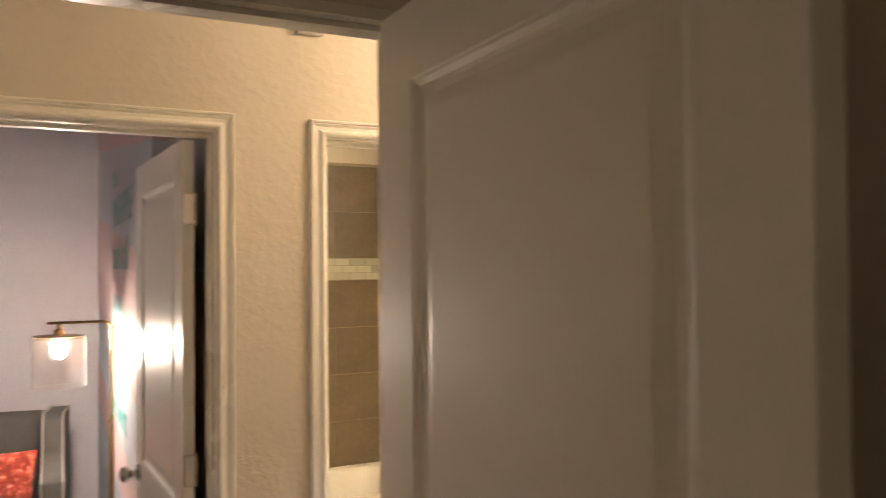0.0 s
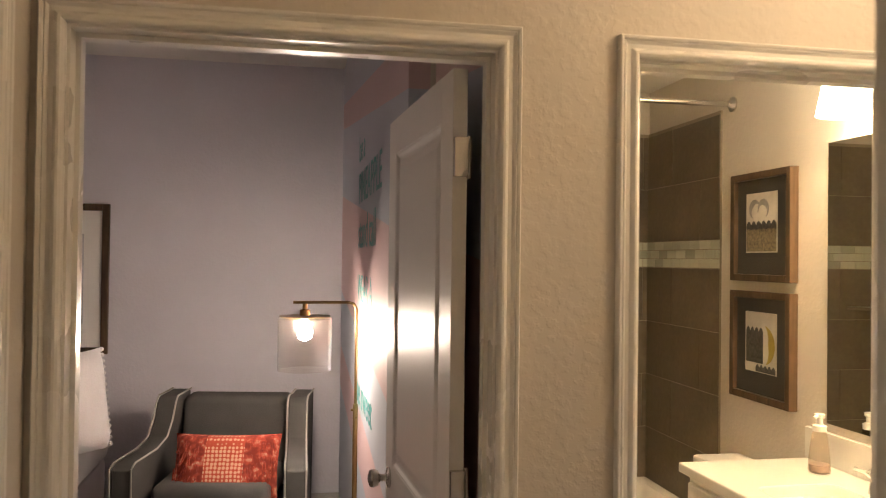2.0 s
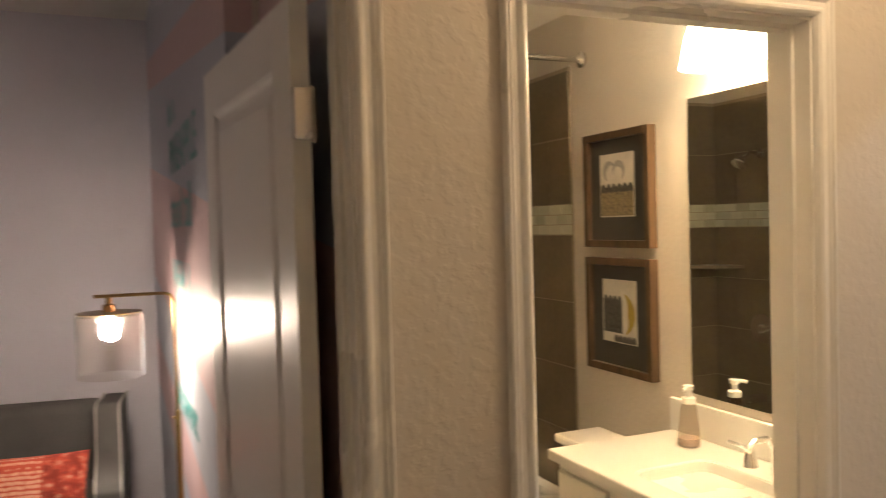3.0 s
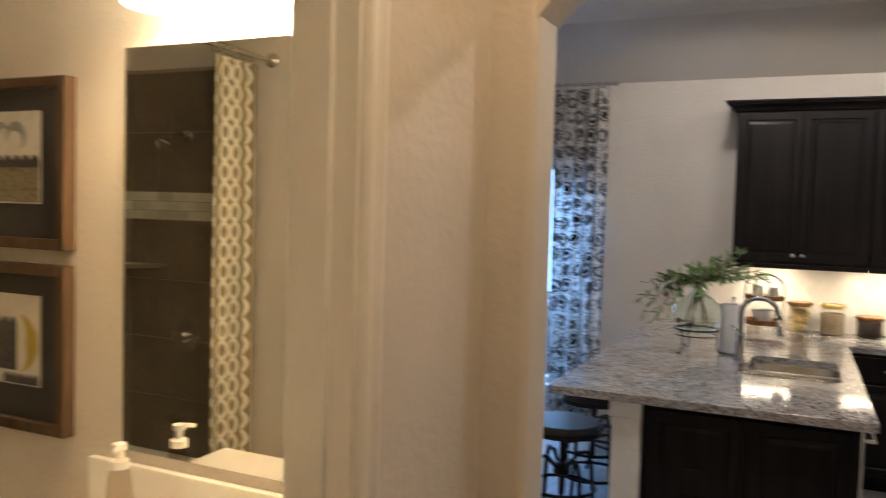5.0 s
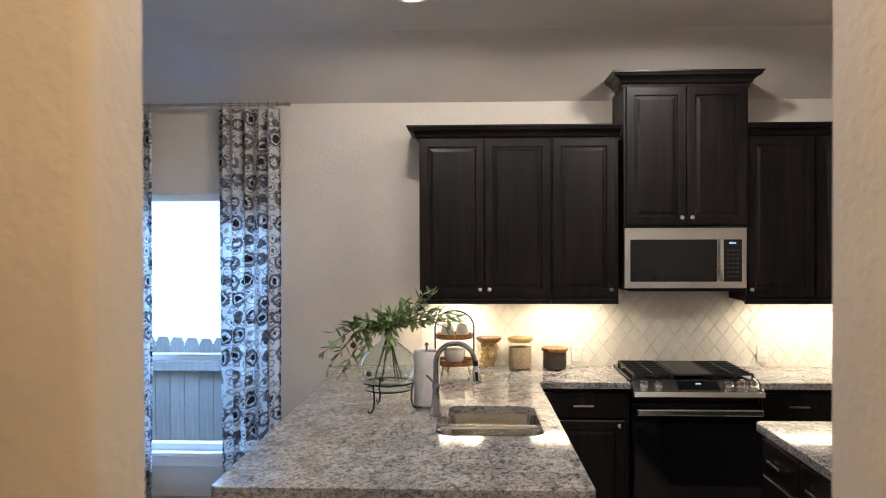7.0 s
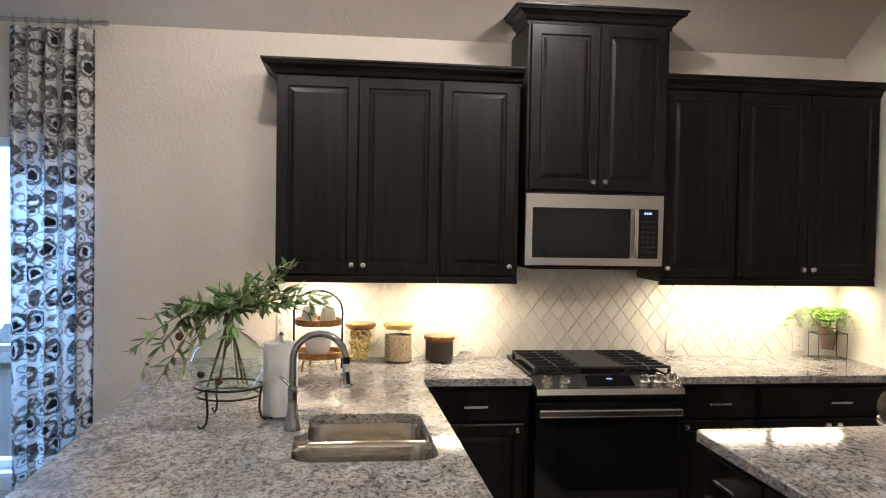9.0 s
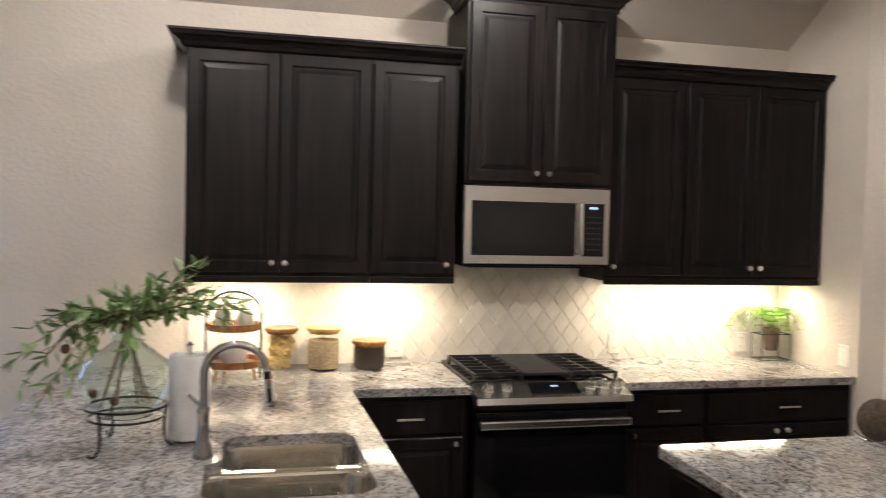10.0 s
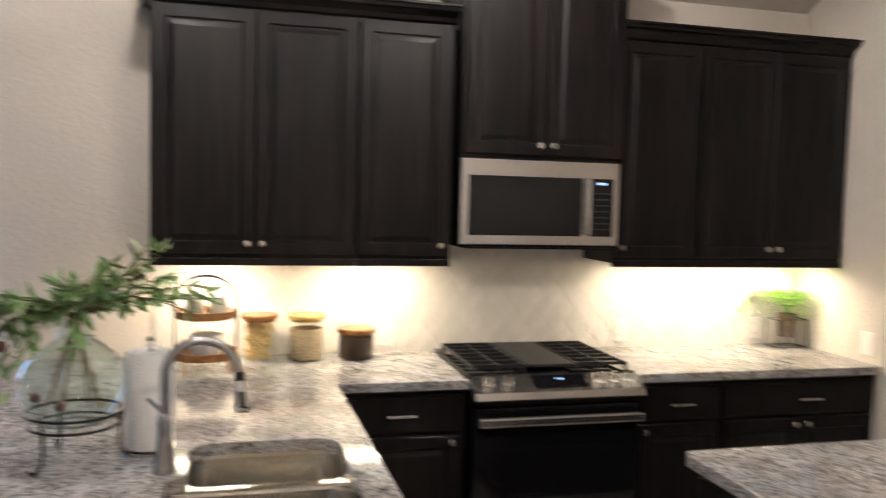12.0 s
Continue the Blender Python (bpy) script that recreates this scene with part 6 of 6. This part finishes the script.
outer = [(0.02, 0.0), (0.09, 0.004), (0.108, 0.03), (0.140, 0.085), (0.142, 0.13), (0.125, 0.175), (0.080, 0.212), (0.046, 0.235), (0.040, 0.27), (0.050, 0.285)]
part("glass", lathe(outer, 44, cap=False), thin_glass("demijohn_glass", (0.86, 0.93, 0.92), 0.015, 2.4), vase, "", True)
M_LEAF = mat("olive_leaf", (0.13, 0.24, 0.075), 0.5, 0, 0.4, 14, 90, 0.02)
M_LEAF2 = mat("grey_green_leaf", (0.24, 0.34, 0.16), 0.55, 0, 0.35, 14, 90, 0.02)
M_TWIG = mat("brown_twig", (0.14, 0.09, 0.045), 0.8, 0, 0.3, 20, 120, 0.1)


def leaf(bm, base, d, up, length, width, bend):
    d, up = d.normalized(), up.normalized()
    side = d.cross(up)
    if side.length < 0.05:
        side = d.orthogonal()
    side.normalize()
    nrm = side.cross(d)
    mid, l, r = [], [], []
    for u, w in ((0, 0.1), (0.25, 0.8), (0.5, 1.0), (0.75, 0.65), (1, 0.03)):
        c = base + d * length * u - nrm * bend * u * u
        mid.append(bm.verts.new(c - nrm * width * 0.12 * w))
        l.append(bm.verts.new(c + side * width * w / 2))
        r.append(bm.verts.new(c - side * width * w / 2))
    for i in range(4):
        bm.faces.new((mid[i], mid[i + 1], l[i + 1], l[i]))
        bm.faces.new((mid[i], r[i], r[i + 1], mid[i + 1]))


branches = thing("branches", pose(VX, VY, 1.03), "olive-green leafy branches with small brown fruit", "foliage")
rnd = random.Random(11)
# tips of the twigs, in metres from the foot of the vase
TIPS = [(-0.05, 0.40, 0.17), (0.0, 0.34, 0.29), (0.02, 0.37, 0.10), (-0.06, 0.22, 0.36), (0.0, 0.30, 0.20), (0.04, -0.04, 0.46), (0.0, -0.14, 0.51), (0.05, -0.20, 0.42), (-0.04, -0.27, 0.40), (0.08, -0.30, 0.34), (-0.10, 0.04, 0.40), (0.06, 0.10, 0.40), (-0.02, -0.10, 0.40), (0.03, -0.18, 0.50)]
TIPS += [(0.0, -0.27, 0.30), (0.03, -0.31, 0.37), (-0.10, 0.20, 0.13), (-0.12, 0.03, 0.20), (-0.09, 0.30, 0.06)]
for bi, tip in enumerate(TIPS):
    tip = Vector(tip) + Vector((0, -0.055, -0.025))
    neck = Vector((rnd.uniform(-0.015, 0.015), rnd.uniform(-0.015, 0.015), 0.275))
    foot = Vector((-tip.x * 0.4, -tip.y * 0.2, 0.02))
    ctrl = neck + Vector((tip.x * 0.25, tip.y * 0.3, 0.12 if tip.z < 0.3 else 0.06))
    pts = [foot.lerp(neck, u) for u in ((0, 0.5) if bi % 3 == 0 else (0.9, 0.95))]
    pts += [neck * (1 - u) ** 2 + ctrl * 2 * u * (1 - u) + tip * u * u for u in [i / 10 for i in range(11)]]
    br = part("twig", tube(pts, 0.003, 6, taper=[0.0035 - 0.0022 * i / len(pts) for i in range(len(pts))]), M_TWIG, branches, "", True)
    for mtl in (M_LEAF, M_LEAF2):
        bm = bmesh.new()
        for k in range(13):
            u = rnd.uniform(0.25, 1.0)
            i = min(len(pts) - 2, 2 + int(u * 10))
            p0 = pts[i].lerp(pts[i + 1], rnd.random())
            way = (pts[i + 1] - pts[i]).normalized()
            out = Vector((rnd.gauss(0, 1), rnd.gauss(0, 1), rnd.gauss(0.1, 0.8))).normalized()
            leaf(bm, p0, way * 0.7 + out, Vector((rnd.gauss(0, 0.5), rnd.gauss(0, 0.5), 1)), rnd.uniform(0.042, 0.072), rnd.uniform(0.016, 0.023), rnd.uniform(-0.004, 0.016))
        part("leaves", bm, mtl, br)
for c in ((0.02, -0.16, 0.39), (-0.03, -0.03, 0.36), (-0.05, 0.17, 0.21), (0.0, 0.10, 0.06), (-0.03, 0.03, 0.04)):
    part("fruit", lathe([(0.002, -0.016), (0.012, -0.01), (0.016, 0.0), (0.012, 0.011), (0.002, 0.016)], 10, Matrix.Translation(c)), mat("brown_fruit", (0.10, 0.04, 0.02), 0.5, 0, 0.3, 40), branches, "small brown fruit", True)

# fern in a wire frame
fp = thing("potted_fern", pose(8.28, 0.83, 0.9145), "small bright green fern potted in a black wire frame", "plant")
bm = bmesh.new()
loop = [(-0.05, 0.09, 0.004), (-0.05, -0.09, 0.004), (-0.05, -0.09, 0.15), (-0.05, 0.09, 0.15)]
for dx in (0.0, 0.10):
    tube([(x + dx, y, z) for x, y, z in loop], 0.003, 6, bm, closed=True)
for y, z in ((0.09, 0.004), (-0.09, 0.004), (0.09, 0.15), (-0.09, 0.15)):
    tube([(-0.05, y, z), (0.05, y, z)], 0.003, 6, bm)
part("wire_frame", bm, M_BLACKMETAL, fp, "black wire frame")
pot = part("pot", lathe([(0.034, 0.055), (0.048, 0.16), (0.050, 0.165), (0.050, 0.178), (0.044, 0.178), (0.042, 0.16), (0.005, 0.158)], 24), mat("weathered_copper_pot", (0.12, 0.085, 0.06), 0.5, 0.3, 0.35, 25), fp, "weathered copper pot", True)
M_FERN = mat("bright_fern", (0.17, 0.36, 0.035), 0.5, 0, 0.3, 14, 90, 0.02)
rnd = random.Random(21)
for k in range(21):
    a = rnd.uniform(0, 2 * math.pi)
    ln = rnd.uniform(0.15, 0.27)
    bm = bmesh.new()
    pts = [Vector((math.cos(a) * ln * u * 0.85, math.sin(a) * ln * u * 1.1, 0.17 + 0.46 * u - 0.44 * u * u)) for u in [i / 9 for i in range(10)]]
    for q in pts:
        q.x = min(q.x, 0.085)
        q.y = max(q.y, -0.13)
    tube(pts, 0.0012, 4, bm)
    for i in range(1, 10):
        for s in (-1, 1):
            d = (pts[i] - pts[i - 1]).normalized()
            side = d.cross(Vector((0, 0, 1))).normalized() * s
            leaf(bm, pts[i], side + d * 0.5, Vector((0, 0, 1)), 0.050 * (1.05 - i / 11), 0.016, 0.004)
    part("frond", bm, M_FERN, fp)


def wall_plate(name, m, label, slots):
    o = thing(name, m, label, "outlet" if "outlet" in name else "switch", "wall plates")
    part("plate", panel(0.072, 0.116, [(0, 0), (0.001, 0.004), (0.005, 0.006), (0.01, 0.006)], m=Matrix.Translation((-0.036, 0, 0))), M_PLASTIC, o)
    for z in slots:
        sk = part("socket", one(-0.017, -0.0085, z, 0.017, -0.006, z + 0.032, 0.002), M_PLASTIC, o)
        for x in (-0.007, 0.005):
            part("slot", one(x, -0.0088, z + 0.011, x + 0.002, -0.0084, z + 0.022), M_BLACKMETAL, sk)
    return o


for y in (1.752, 2.985, 0.956):
    wall_plate("outlet", pose(W - 0.0155, y, 0.942, 0, 0, EAST), "white duplex outlet on the tiled backsplash", (0.017, 0.066))
sw = wall_plate("light_switch", pose(7.85, 0.7005, 0.948, 0, 0, 180), "white rocker switch plate on the painted wall", ())
part("rocker", one(-0.016, -0.009, 0.026, 0.016, -0.006, 0.09, 0.002), M_PLASTIC, sw)

# ---- on the island ----
ck = thing("cake_stand", pose(6.27, 1.75, 0.9145), "clear glass cake stand on a golden wooden foot", "cake stand")
part("foot", lathe([(0.072, 0), (0.074, 0.006), (0.05, 0.03), (0.04, 0.06), (0.05, 0.09), (0.058, 0.10)], 28), M_BAMBOO, ck, "turned golden wood foot", True)
part("plate", lathe([(0.001, 0.101), (0.165, 0.104), (0.175, 0.112), (0.178, 0.125), (0.174, 0.125), (0.169, 0.113), (0.001, 0.109)], 44), M_GLASS, ck, "clear glass plate", True)
part("rim", tube([(0.177 * math.cos(a), 0.177 * math.sin(a), 0.126) for a in [j * math.pi / 24 for j in range(48)]], 0.004, 6, closed=True), M_CHROME, ck, "silver rim", True)


def gourd(name, m, r, h, lobes, material, label, category):
    n = 40
    bm = bmesh.new()
    rs = []
    for j in range(13):
        b = math.pi * j / 12
        row = []
        for i in range(n):
            a = 2 * math.pi * i / n
            q = max(0.002, r * math.sin(b)) * (1 - (0.05 * abs(math.sin(lobes * a / 2)) if lobes else 0.02 * noise.noise(Vector((math.cos(a) * 3, math.sin(a) * 3, b * 2)))))
            row.append(bm.verts.new((q * math.cos(a), q * math.sin(a), h / 2 - h / 2 * math.cos(b))))
        rs.append(row)
    for p0, p1 in zip(rs, rs[1:]):
        for i in range(n):
            bm.faces.new((p0[i], p0[(i + 1) % n], p1[(i + 1) % n], p1[i]))
    bm.faces.new(rs[0]), bm.faces.new(rs[-1])
    bmesh.ops.recalc_face_normals(bm, faces=bm.faces)
    o = thing(name, m, label, category)
    part("body", bm, material, o, "", True)
    if lobes:
        part("stem", tube([(0, 0, h - 0.006), (0.004, 0, h + 0.012), (0.012, 0, h + 0.02)], 0.006, 8), M_TWIG, o, "", True)
    return o


gourd("decorative_ball", pose(6.325, 1.855, 1.024), 0.061, 0.130, 0, mat("rough_dark_bark", (0.085, 0.062, 0.04), 0.8, 0, 0.6, 60, 200, 0.4), "rough dark brown decorative ball on the cake stand", "ornament")
gourd("pumpkin", pose(6.25, 1.64, 1.026), 0.072, 0.115, 9, mat("orange_pumpkin_skin", (0.48, 0.17, 0.035), 0.5, 0, 0.3, 12, 80, 0.1), "small orange pumpkin on the cake stand", "pumpkin")
cd = thing("candle", pose(6.19, 1.79, 1.0245), "wide white round candle on the cake stand", "candle")
part("wax", lathe([(0.06, 0), (0.064, 0.006), (0.064, 0.062), (0.058, 0.068), (0.004, 0.066)], 32), M_PLASTIC, cd, "", True)
part("wick", tube([(0, 0, 0.066), (0.001, 0, 0.08)], 0.0015, 5), M_BLACKMETAL, cd)

M_PAPER = mat("white_paper", (0.80, 0.79, 0.77), 0.8, 0, 0.02)
M_INK = mat("grey_print", (0.56, 0.56, 0.57), 0.8, 0, 0.02)
sg = thing("sign_holder", pose(5.83, 2.145, 0.9145, 0, 0, 146), "black-framed standing sign with a printed white page on a round base", "sign")
part("base", lathe([(0.075, 0), (0.075, 0.006), (0.02, 0.010)], 32), M_BLACKMETAL, sg, "", True)
part("stem", lathe([(0.006, 0.008), (0.006, 0.13)], 12), M_BLACKMETAL, sg, "", True)
sp = part("frame", one(-0.096, -0.007, 0.125, 0.096, 0.007, 0.565, 0.003), M_BLACKMETAL, sg, "slim black frame")
for s in (-1, 1):
    part("page", one(-0.090, s * 0.0075 - 0.0004, 0.132, 0.090, s * 0.0075 + 0.0004, 0.558), M_PAPER, sp, "white printed page")
    for k in range(24):
        wln = rnd.uniform(0.09, 0.165)
        part("text_line", one(-0.082, s * 0.0083 - 0.0002, 0.532 - k * 0.0158, -0.082 + wln, s * 0.0083 + 0.0002, 0.5345 - k * 0.0158), M_INK, sp)
bh = thing("brochure_holder", pose(5.93, 1.80, 0.9145, 0, 0, -30), "clear slanted acrylic holder with a white brochure", "brochure holder")
bm = one(-0.11, -0.002, 0.0, 0.11, 0.002, 0.26)
bm.transform(pose(0, 0, 0, -28))
part("back", bm, M_JAR, bh, "clear acrylic back")
part("foot", one(-0.11, -0.01, 0, 0.11, 0.12, 0.004), M_JAR, bh)
bm = one(-0.10, -0.006, 0.006, 0.10, -0.003, 0.22)
bm.transform(pose(0, 0, 0, -28))
part("brochure", bm, M_PAPER, bh, "white brochure")
for k, (x, y, a) in enumerate(((5.98, 1.55, 20), (6.02, 1.50, 35))):
    pp = thing("paper_sheet", pose(x, y, 0.915 + k * 0.001, 0, 0, a), "loose white printed sheet lying on the island", "paper", "papers on the island")
    part("sheet", one(-0.108, -0.14, 0, 0.108, 0.14, 0.0006), M_PAPER, pp)
    for r in range(6):
        part("text_line", one(-0.08, 0.10 - r * 0.03, 0.0006, 0.06, 0.105 - r * 0.03, 0.0009), M_INK, pp)

# small chime on the hall wall
dc = thing("door_chime", pose(2.438, NORTH - 0.0005, 2.385), "small square white chime box high on the hall wall", "chime")
part("case", panel(0.075, 0.075, [(0, 0), (0, 0.022), (0.005, 0.028), (0.012, 0.028)]), M_PLASTIC, dc)
part("grille", one(0.028, -0.030, 0.03, 0.06, -0.028, 0.034), M_INK, dc)
